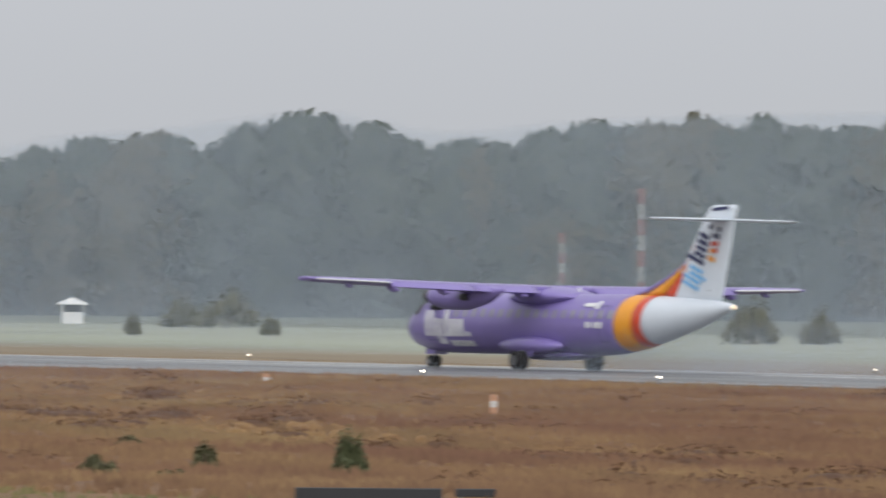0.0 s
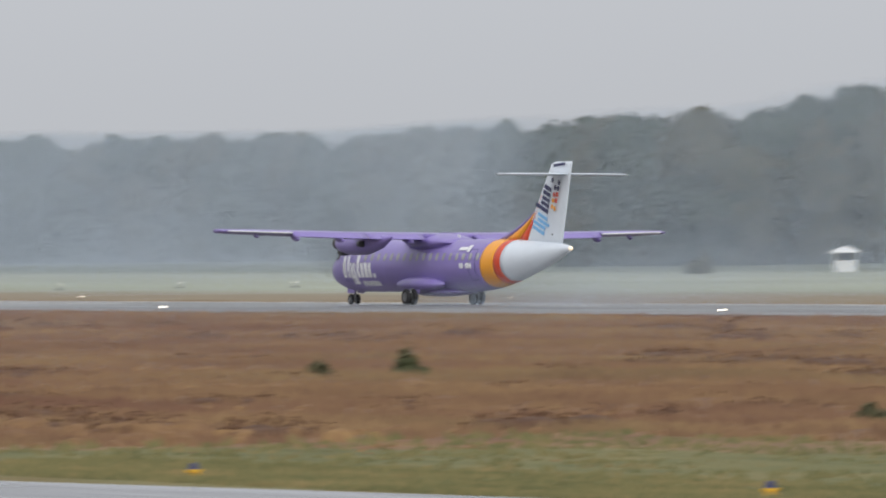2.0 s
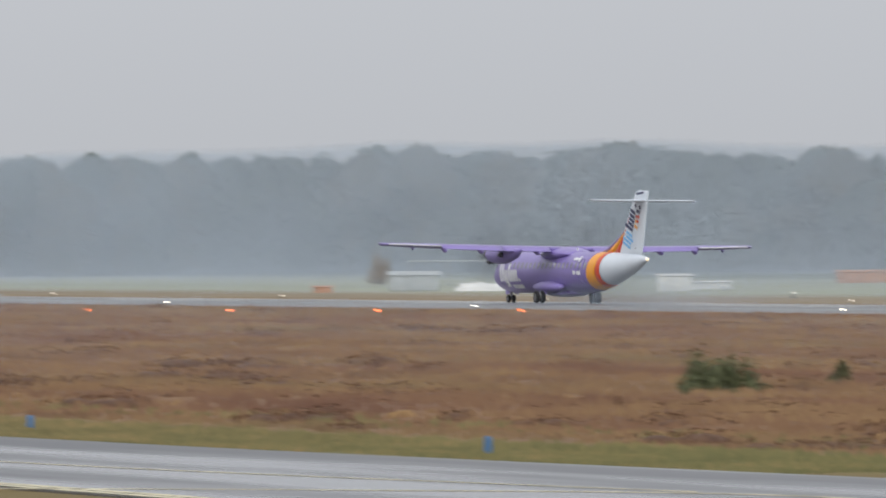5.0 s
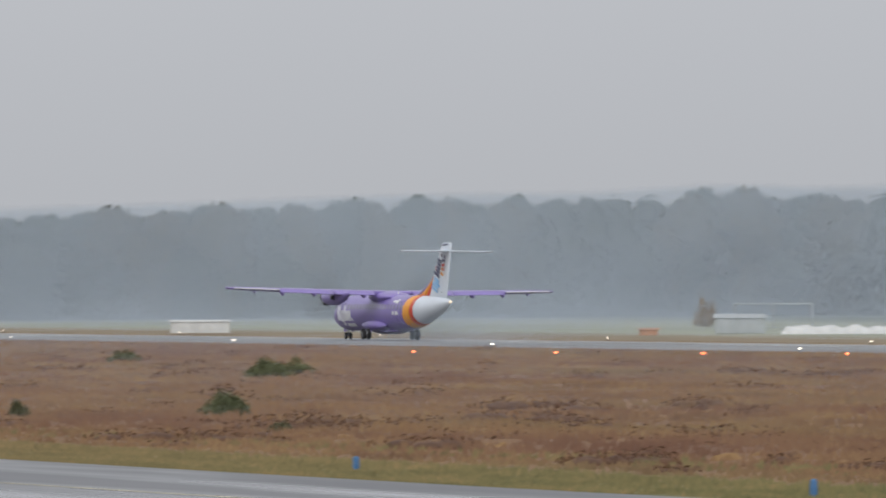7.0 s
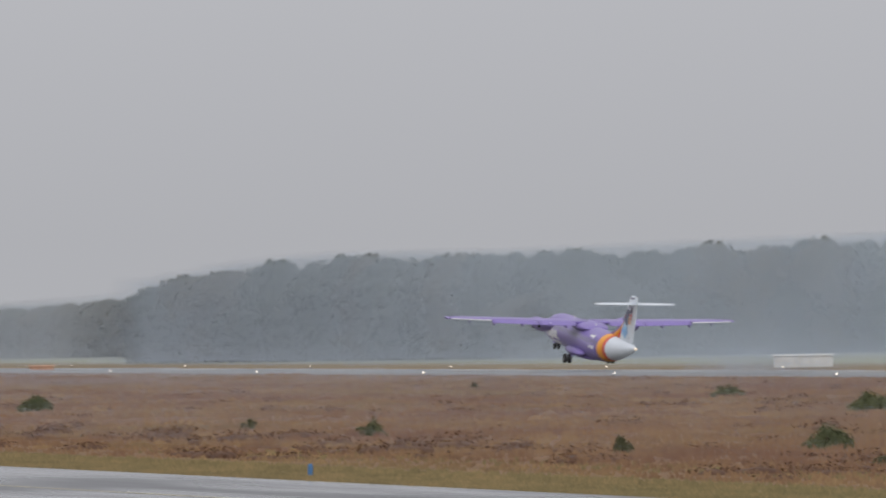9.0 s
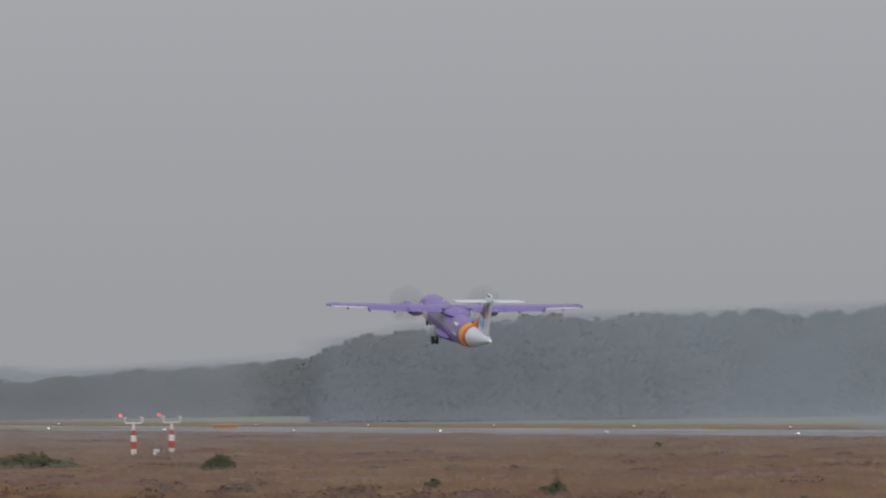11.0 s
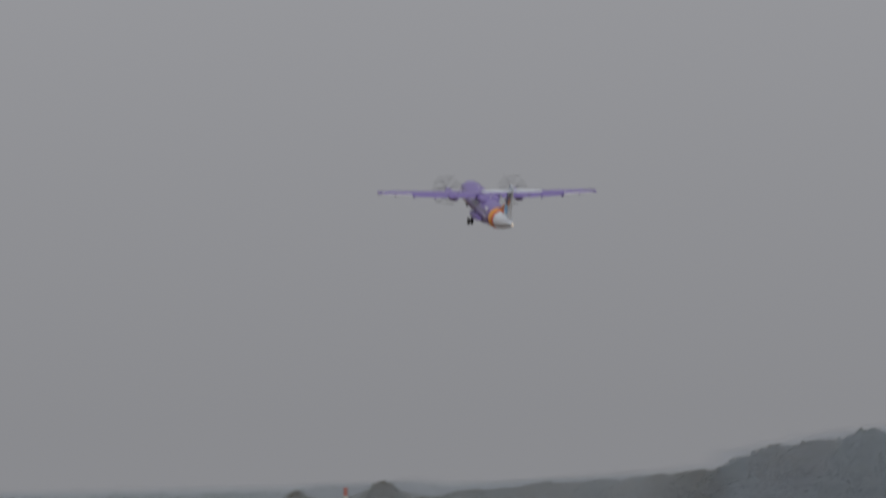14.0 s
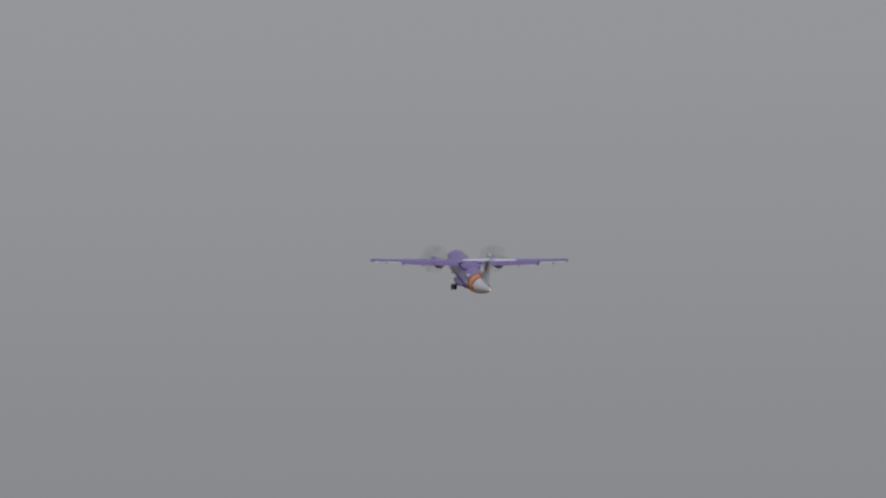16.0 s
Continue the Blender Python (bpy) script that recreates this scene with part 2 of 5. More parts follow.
def hull(y0, y1, step=0.35, proud=0.0, slant=0.0, sides=48):
    """A length of hull. slant shifts the top aft by that much in relation to the belly."""
    n = max(2, int(abs(y1 - y0) / step) + 1)
    rings = []
    for i in range(n):
        y = y0 + (y1 - y0) * i / (n - 1)
        ring = []
        for j in range(sides):
            a = 2 * math.pi * j / sides
            f = slant * (1 - math.cos(a)) / 2 * max(0.0, min(1.0, (-2.0 - y) / 3.0))
            ring.append(skin(max(-14.95, min(12.80, y - f)), a, proud))
        rings.append(ring)
    return loft(B(), rings)


def airfoil(chord, thick, n=9):
    """Points of a wing section in (aft, up), from the trailing edge over the top and back."""
    pts = []
    for s in (1, -1):
        for i in range(n):
            k = i / (n - 1)
            x = (1 + math.cos(math.pi * k)) / 2 if s > 0 else (1 - math.cos(math.pi * k)) / 2
            h = 5 * thick * (0.2969 * math.sqrt(x) - 0.126 * x - 0.3516 * x * x + 0.2843 * x ** 3 - 0.1015 * x ** 4)
            if s < 0 and i in (0, n - 1):
                continue
            pts.append((x * chord, s * h * chord + 0.012 * (1 if x > 0.98 else 0) * s))
    return pts


# wing: span station x, leading edge y, chord, z
WING = [(0.0, 1.55, 2.62, 3.72), (4.9, 1.55, 2.62, 3.76), (13.1, 1.12, 1.62, 3.97), (13.5, 0.85, 1.2, 3.98)]


def wing_at(x):
    for a, b in zip(WING, WING[1:]):
        if a[0] <= x <= b[0]:
            k = (x - a[0]) / (b[0] - a[0])
            return [a[i] + (b[i] - a[i]) * k for i in (1, 2, 3)]
    return list(WING[-1][1:])


def wing_piece(x0, x1, c0, c1, side, proud=0.0, thick=0.16, drop=0.0):
    """A slice of the wing between span stations and chord fractions."""
    rings = []
    for k in range(9):
        x = x0 + (x1 - x0) * k / 8
        le, ch, z = wing_at(x)
        t = thick
        prof = [(p, q) for p, q in airfoil(ch, t)]
        ring = []
        for p, q in prof:
            f = p / ch
            g = c0 + (c1 - c0) * f
            h = 5 * t * (0.2969 * math.sqrt(g) - 0.126 * g - 0.3516 * g * g + 0.2843 * g ** 3 - 0.1015 * g ** 4) * ch
            q2 = (h + 0.008) * (1 if q >= 0 else -1) if 0 < f < 1 else (h if q > 0 else -h) * 0.9
            ring.append(Vector((side * x, le - g * ch, z + q2 + proud * (1 if q2 > 0 else -1) - drop * (g - c0))))
        rings.append(ring)
    return loft(B(), rings)


def wrap(bm, y, z, cut=0.12):
    """Bend flat marks (x along the hull from the tail side, y up) round the left side of the hull."""
    bmesh.ops.triangulate(bm, faces=bm.faces)
    long = [e for e in bm.edges if e.calc_length() > 0.25]
    if long:
        bmesh.ops.subdivide_edges(bm, edges=long, cuts=2)
    for v in bm.verts:
        d = v.co.z
        p = skin_at(y - v.co.x, z + v.co.y, 0.018 + d)
        v.co = p
    return bm


def disc_fan(bm, centre, radius, normal, sides=14, thick=0.02):
    c, n = Vector(centre), Vector(normal).normalized()
    return rod(bm, c - n * thick, c + n * thick, radius, radius, sides)


def wheel(parent_ob, centre, radius, width, label=""):
    w = part("wheel", rod(B(), (-width / 2, 0, 0), (width / 2, 0, 0), radius * 0.55, None, 18), "hub", parent_ob, label, at=pose(*centre))
    bm = B()
    rings = []
    for i in range(28):
        a = 2 * math.pi * i / 28
        ring = []
        for dx, dr in ((-0.5, 0.58), (-0.5, 0.85), (-0.36, 0.97), (0, 1.0), (0.36, 0.97), (0.5, 0.85), (0.5, 0.58)):
            ring.append(Vector((dx * width, math.cos(a) * radius * dr, math.sin(a) * radius * dr)))
        rings.append(ring)
    rings.append(rings[0])
    tyre = loft(bm, rings, cap=False)
    bmesh.ops.remove_doubles(tyre, verts=tyre.verts, dist=0.001)
    part("tyre", tyre, "tyre", w, "black rubber tyre", True)
    return w


def make_airliner():
    plane = thing("airliner", "purple, orange and white twin-turboprop airliner with a high wing and T-tail", "airplane")
    # hull in its colours: purple body, orange and red bands, white tail cone
    fus = part("fuselage", hull(12.80, -6.72, slant=0.35), "purple", plane, "purple fuselage", True)
    part("orange_band", hull(-6.72, -8.05, slant=0.35, step=0.2), "orange", plane, "orange band round the rear fuselage", True)
    part("red_band", hull(-8.05, -8.75, slant=0.35, step=0.2), "red", plane, "red band round the rear fuselage", True)
    part("tail_cone", hull(-8.75, -14.95, slant=0.35), "tailwhite", plane, "white tail cone", True)
    bm = B()
    bmesh.ops.create_uvsphere(bm, u_segments=14, v_segments=8, radius=0.11, matrix=Matrix.Translation((0, -14.97, 3.03)))
    part("tail_light", bm, "lamptail", plane, "lit warm white tail lamp", True)
    # cabin windows, doors, cockpit panes
    for side in (1, -1):
        for k in range(19):
            y = 7.6 - k * 0.79
            bm = B()
            rows_ = []
            for i in range(5):
                z = 2.40 + 0.40 * i / 4
                w = 0.125 if i in (0, 4) else 0.16
                rows_.append([skin_at(y + w, z, 0.014, side), skin_at(y - w, z, 0.014, side)])
            loft(bm, rows_, cap=False, closed=False)
            part("window", bm, "glass", plane, "" if k else "pale cabin window")
        bm = B()
        for a0, a1, yy in ((1.95, 2.45, 10.75), (2.5, 3.0, 10.9)):
            ring0 = [skin(yy + 0.28, (a0 + (a1 - a0) * i / 4) * side, 0.014) for i in range(5)]
            ring1 = [skin(yy - 0.30, (a0 + (a1 - a0) * i / 4) * side, 0.014) for i in range(5)]
            loft(bm, [ring0, ring1], cap=False, closed=False)
        part("cockpit_window", bm, "black", plane, "dark cockpit window")
        for yd, zt, zb, w in ((-6.0, 3.0, 1.35, 0.36), (9.0, 3.0, 1.3, 0.5)):
            bm = B()
            edge = [(yd + w, zb), (yd + w, zt), (yd - w, zt), (yd - w, zb), (yd + w, zb)]
            for (ya, za), (yb, zb2) in zip(edge, edge[1:]):
                n = 6
                for i in range(n):
                    p = skin_at(ya + (yb - ya) * i / n, za + (zb2 - za) * i / n, 0.008, side)
                    q = skin_at(ya + (yb - ya) * (i + 1) / n, za + (zb2 - za) * (i + 1) / n, 0.008, side)
                    rod(bm, p, q, 0.014, None, 4)
            part("door", bm, "navy", plane, "door outline")
    # belly fairings for the main gear
    for side in (1, -1):
        rings = []
        for i in range(15):
            k = i / 14
            y = 3.0 - 5.6 * k
            s = math.sin(math.pi * min(1, max(0.0, k))) ** 0.55 if 0 < k < 1 else 0.02
            ring = []
            for j in range(16):
                a = 2 * math.pi * j / 16
                ring.append(Vector((side * (1.25 + 0.72 * s * math.cos(a)), y, 1.12 + 0.42 * s * math.sin(a))))
            rings.append(ring)
        part("gear_fairing", loft(B(), rings), "purple", plane, "bulging purple main gear fairing", True)
    rings = []
    for i in range(13):
        k = i / 12
        s = max(0.03, math.sin(math.pi * k)) ** 0.5
        rings.append([Vector((1.2 * s * math.cos(2 * math.pi * j / 16), 3.4 - 6.6 * k, 0.74 + 0.30 * s * math.sin(2 * math.pi * j / 16))) for j in range(16)])
    part("belly_fairing", loft(B(), rings), "purple", plane, "", True)
    # wing box over the cabin
    rings = []
    for i in range(13):
        k = i / 12
        s = max(0.05, math.sin(math.pi * k)) ** 0.6
        rings.append([Vector((1.5 * math.cos(2 * math.pi * j / 18) * (0.55 + 0.45 * s), 2.9 - 5.4 * k, 3.38 + 0.52 * s * math.sin(2 * math.pi * j / 18))) for j in range(18)])
    part("wing_fairing", loft(B(), rings), "purple", plane, "", True)
    # wings
    for side in (1, -1):
        w = part("wing", wing_piece(0.2, 13.5, 0.0, 0.745, side), "purple", plane, "purple wing with black leading edge", True)
        part("flap", wing_piece(1.6, 5.0, 0.75, 1.0, side, drop=0.75), "purple", w, "lowered purple inner flap", True)
        part("flap", wing_piece(5.03, 9.4, 0.75, 1.0, side, drop=0.75), "purple", w, "lowered purple outer flap", True)
        part("aileron", wing_piece(9.46, 13.2, 0.75, 0.885, side), "purple", w, "purple aileron", True)
        part("aileron_edge", wing_piece(9.46, 13.2, 0.89, 1.0, side), "white", w, "white trailing edge of the aileron", True)
        part("leading_edge", wing_piece(5.2, 13.3, 0.0, 0.07, side, proud=0.012), "deice", w, "black rubber leading edge", True)
        part("wing_tip", wing_piece(13.34, 13.52, 0.0, 0.98, side, proud=0.004), "purple", w, "rounded purple wing tip", True)
        for x in (2.5, 6.6, 9.2, 11.4):
            le, ch, z = wing_at(x)
            size = 1.0 if x < 10 else 0.65
            rings = []
            for i in range(7):
                k = i / 6
                s = max(0.08, math.sin(math.pi * (0.1 + 0.85 * k)))
                rings.append([Vector((side * x + 0.09 * s * math.cos(2 * math.pi * j / 8), le - ch * (0.55 + 0.55 * size * k),
                                      z - 0.16 - 0.22 * size * k * (1.2 - 0.4 * k) + 0.17 * size * s * math.sin(2 * math.pi * j / 8))) for j in range(8)])
            part("flap_hinge_fairing", loft(B(), rings), "purple", w, "", True)
        # engine
        nac = B()
        rings = []
        for y, r, zc, sq in ((4.6, 0.30, 3.34, 1), (4.3, 0.42, 3.32, 1.0), (3.7, 0.50, 3.29, 1.04), (2.6, 0.54, 3.27, 1.06), (1.2, 0.54, 3.28, 1.06), (-0.4, 0.40, 3.42, 1.0), (-1.4, 0.18, 3.58, 0.9), (-1.8, 0.05, 3.66, 0.9)):
            rings.append([Vector((side * 4.05 + r * math.cos(2 * math.pi * j / 22), y, zc + r * sq * math.sin(2 * math.pi * j / 22))) for j in range(22)])
        nacelle = part("engine_nacelle", loft(nac, rings), "purple", plane, "purple engine nacelle", True)
        bm = B()
        rings = []
        for y, r in ((4.2, 0.20), (4.32, 0.24), (3.8, 0.22)):
            rings.append([Vector((side * 4.05 + r * 1.2 * math.cos(2 * math.pi * j / 14), y, 2.84 + r * 0.7 * math.sin(2 * math.pi * j / 14))) for j in range(14)])
        part("air_intake", loft(bm, rings), "dark", nacelle, "dark air intake", True)
        part("exhaust", rod(B(), (side * 4.52, 1.3, 3.30), (side * 4.60, 0.6, 3.30), 0.15, 0.17, 14), "dark", nacelle, "dark exhaust pipe", True)
        prop = new("propeller")
        prop.parent = plane
        prop["label"] = "six-bladed dark propeller"
        prop.matrix_basis = pose(side * 4.05, 4.7, 3.34)
        sp = B()
        rings = []
        for i in range(8):
            k = i / 7
            r = 0.33 * math.sqrt(max(0.004, 1 - k * k))
            rings.append([Vector((r * math.cos(2 * math.pi * j / 18), -0.05 + 0.62 * k, r * math.sin(2 * math.pi * j / 18))) for j in range(18)])
        part("spinner", loft(sp, rings), "hub", prop, "dark grey spinner", True)
        blade = None
        for k in range(6):
            m = pose(0, 0, 0, 0, 60 * k, 0)
            if blade is None:
                rings = []
                for r, c, tw in ((0.25, 0.07, 60), (0.55, 0.09, 48), (1.0, 0.11, 36), (1.5, 0.11, 28), (1.85, 0.09, 23), (1.96, 0.04, 21)):
                    ca, sa = math.cos(radians(tw)), math.sin(radians(tw))
                    rings.append([Vector((c * ca * u - 0.02 * sa * v, 0.1 + c * sa * u + 0.02 * ca * v, r)) for u, v in ((-1, 0), (-0.4, 1), (0.4, 1), (1, 0), (0.4, -1), (-0.4, -1))])
                blade = part("blade", loft(B(), rings), "dark", prop, "", True)
            else:
                b2 = new("blade", blade.data)
                b2.parent = prop
                b2.matrix_basis = m
        PROPS.append(prop)
    # fin and T-tail
    def fin_ring(z, le, te, t):
        pts = airfoil(le - te, t, 8)
        return [Vector((q, le - p, z)) for p, q in pts]
    rings = [fin_ring(z, le, te, t) for z, le, te, t in ((3.1, -9.6, -14.0, 0.10), (3.6, -9.75, -14.1, 0.10), (5.2, -11.0, -14.52, 0.11), (6.95, -12.35, -14.95, 0.115), (7.5, -12.78, -15.12, 0.12), (7.66, -13.25, -15.10, 0.09))]
    fin = part("fin", loft(B(), rings), "tailwhite", plane, "white fin", True)
    # dorsal fillet in purple, orange and red
    def fillet(y_lo, y_hi):
        """Strip of the fillet that sweeps up the fin's front between two fractions."""
        rings = []
        for i in range(9):
            k = i / 8
            z = 3.42 + (5.9 - 3.42) * k
            front = -6.1 - 4.3 * (1 - (1 - k) ** 2.1) - 1.45 * k
            back = -10.35 - 1.22 * k * 1.25
            ya = front + (back - front) * y_lo
            yb = front + (back - front) * y_hi
            t0 = 0.05 + 0.10 * y_lo * (1 - 0.4 * k)
            t1 = 0.05 + 0.17 * y_hi * (1 - 0.4 * k)
            rings.append([Vector((t0, ya, z)), Vector((-t0, ya, z)), Vector((-t1, yb, z)), Vector((t1, yb, z))])
        return loft(B(), rings)
    part("dorsal_fillet", fillet(0.0, 0.27), "purple", fin, "purple front of the dorsal fillet", True)
    part("dorsal_fillet", fillet(0.27, 0.68), "orange", fin, "orange dorsal fillet", True)
    part("dorsal_fillet", fillet(0.68, 1.0), "red", fin, "red dorsal fillet", True)
    for side in (1, -1):
        def tail(c0, c1, prd=0.0):
            rings = []
            for k in range(6):
                x = 0.08 + 3.58 * k / 5
                le, ch, z = -13.15 - 0.30 * k / 5, 1.65 - 0.50 * k / 5, 6.97
                ring = []
                for p, q in airfoil(ch, 0.10, 7):
                    f = p / ch
                    gg = c0 + (c1 - c0) * f
                    h = 0.5 * (0.2969 * math.sqrt(gg) - 0.126 * gg - 0.3516 * gg * gg + 0.2843 * gg ** 3 - 0.1015 * gg ** 4) * ch
                    q2 = (h + prd + 0.004) * (1 if q >= 0 else -1)
                    ring.append(Vector((side * x, le - gg * ch, z + q2)))
                rings.append(ring)
            return loft(B(), rings)
        st = part("stabiliser", tail(0.0, 0.62), "tailwhite", plane, "white tailplane half", True)
        part("elevator", tail(0.635, 1.0), "tailwhite", st, "", True)
        part("leading_edge", tail(0.0, 0.06, 0.008), "metal", st, "grey metal leading edge", True)
    part("rudder_gap", box(B(), -0.175, 0.175, -13.12, -13.08, 3.75, 3.8), "dark", fin)
    # marks as plain coloured bars
    def on_fin(bm, ya, za, tilt):
        ca, sa = math.cos(radians(tilt)), math.sin(radians(tilt))
        for v in bm.verts:
            u, w, d = v.co
            y, z = ya - (u * ca - w * sa), za + (u * sa + w * ca)
            v.co = Vector((-0.232 + 0.0203 * (z - 3.6) - d, y, z))
        return bm
    def bars(items, size):
        bm = B()
        for u, w, du, dw in items:
            box(bm, u * size, (u + du) * size, w * size, (w + dw) * size, 0, 0.02)
        return bm
    tall = [(0.0, 0, 0.16, 1.25), (0.26, 0, 0.16, 1.25), (0.50, -0.35, 0.16, 1.2), (0.74, -0.05, 0.16, 0.95)]
    stout = [(1.08, 0, 0.2, 1.25), (1.36, 0, 0.18, 0.8), (1.62, 0, 0.18, 0.75), (1.88, 0, 0.2, 0.75), (2.16, 0, 0.2, 0.72)]
    for bar in tall:
        part("light_blue_mark", on_fin(bars([bar], 1.12), -12.30, 3.72, 72), "skyblue", fin, "light blue slanting mark")
    for bar in stout:
        part("dark_blue_mark", on_fin(bars([bar], 1.12), -12.30, 3.72, 72), "navy", fin, "dark blue slanting mark")
    for i, (m, u, w) in enumerate((("orange", 1.55, -0.33), ("orange", 1.55, -0.62), ("orange", 1.86, -0.33), ("red", 1.95, -0.62), ("red", 2.15, -0.33), ("red", 2.25, -0.62),
                                   ("navy", 2.50, -0.33), ("navy", 2.55, -0.62), ("navy", 2.75, 0.05), ("navy", 2.85, -0.62))):
        bm = on_fin(rod(B(), (u * 1.12, w * 1.12, 0), (u * 1.12, w * 1.12, 0.02), 0.13, None, 12), -12.30, 3.72, 72)
        part("dot", bm, m, fin, "round %s dot" % m)
    part("bar_mark", on_fin(bars([(0, 0, 1.3, 0.14)], 1.0), -13.3, 7.38, 4), "navy", fin, "thin dark bar near the fin's top")
    def on_hull(items, size, y, z, material, label):
        for item in items:
            part("side_mark", wrap(bars([item], size), y, z), material, fus, label)
    big = [(0.0, 0, 0.24, 1.25), (0.40, 0, 0.18, 1.25), (0.70, -0.38, 0.18, 1.22), (0.97, -0.38, 0.18, 1.22), (1.26, 0, 0.24, 1.25), (1.60, 0, 0.22, 0.84),
           (1.92, 0, 0.24, 0.84), (2.26, 0, 0.22, 0.84), (2.62, 0, 0.2, 0.22)]
    on_hull([(a * 1.42, b * 0.95, c * 1.42, d * 0.95) for a, b, c, d in big], 1.0, 9.6, 1.50, "white", "large white mark behind the cockpit")
    on_hull([(0.42 * i, 0, 0.3, 0.30) for i in range(6)], 0.82, 7.55, 1.06, "white", "small white mark in a row")
    on_hull([(0.30 * i, 0, 0.20, 0.36) for i in range(6) if i != 2] + [(0.62, 0.14, 0.12, 0.08)], 0.78, -4.70, 1.98, "white", "small white bar by the rear door")
    on_hull([(0.0, 0, 0.9, 0.16), (1.0, -0.1, 0.3, 0.35)], 1.0, -4.2, 2.95, "white", "small white mark above the windows")
    # antennas and undercarriage
    part("antenna", box(B(), -0.02, 0.02, -1.95, -1.75, 3.55, 3.85), "white", plane, "white blade antenna")
    part("antenna", box(B(), -0.02, 0.02, 5.0, 5.25, 3.5, 3.8), "white", plane)
    for side in (1, -1):
        leg = part("main_gear_leg", rod(rod(B(), (side * 1.55, 0.25, 1.15), (side * 2.05, 0.0, 0.52), 0.10), (side * 1.75, 0, 0.45), (side * 2.35, 0, 0.45), 0.07), "strut", plane, "grey main gear leg")
        rod_b = rod(B(), (side * 1.5, 1.0, 1.1), (side * 2.0, 0.1, 0.6), 0.05)
        part("drag_strut", rod_b, "strut", leg)
        for dx in (-0.21, 0.21):
            wheel(leg, (side * 2.05 + dx, 0, 0.43), 0.43, 0.25)
        part("gear_door", box(B(), side * 1.72, side * 1.76, -0.6, 0.75, 0.62, 1.12, 0.02), "purple", leg, "purple gear door")
    nleg = part("nose_gear_leg", rod(rod(B(), (0, 10.75, 1.05), (0, 10.98, 0.32), 0.075), (-0.3, 10.98, 0.29), (0.3, 10.98, 0.29), 0.05), "strut", plane, "grey nose gear leg")
    for dx in (-0.19, 0.19):
        wheel(nleg, (dx, 10.98, 0.29), 0.29, 0.17)
    for side in (1, -1):
        part("gear_door", box(B(), side * 0.30, side * 0.33, 10.3, 11.2, 0.62, 0.92, 0.015), "purple", nleg, "open purple nose gear door")
    return plane


PROPS = []
airliner = make_airliner()


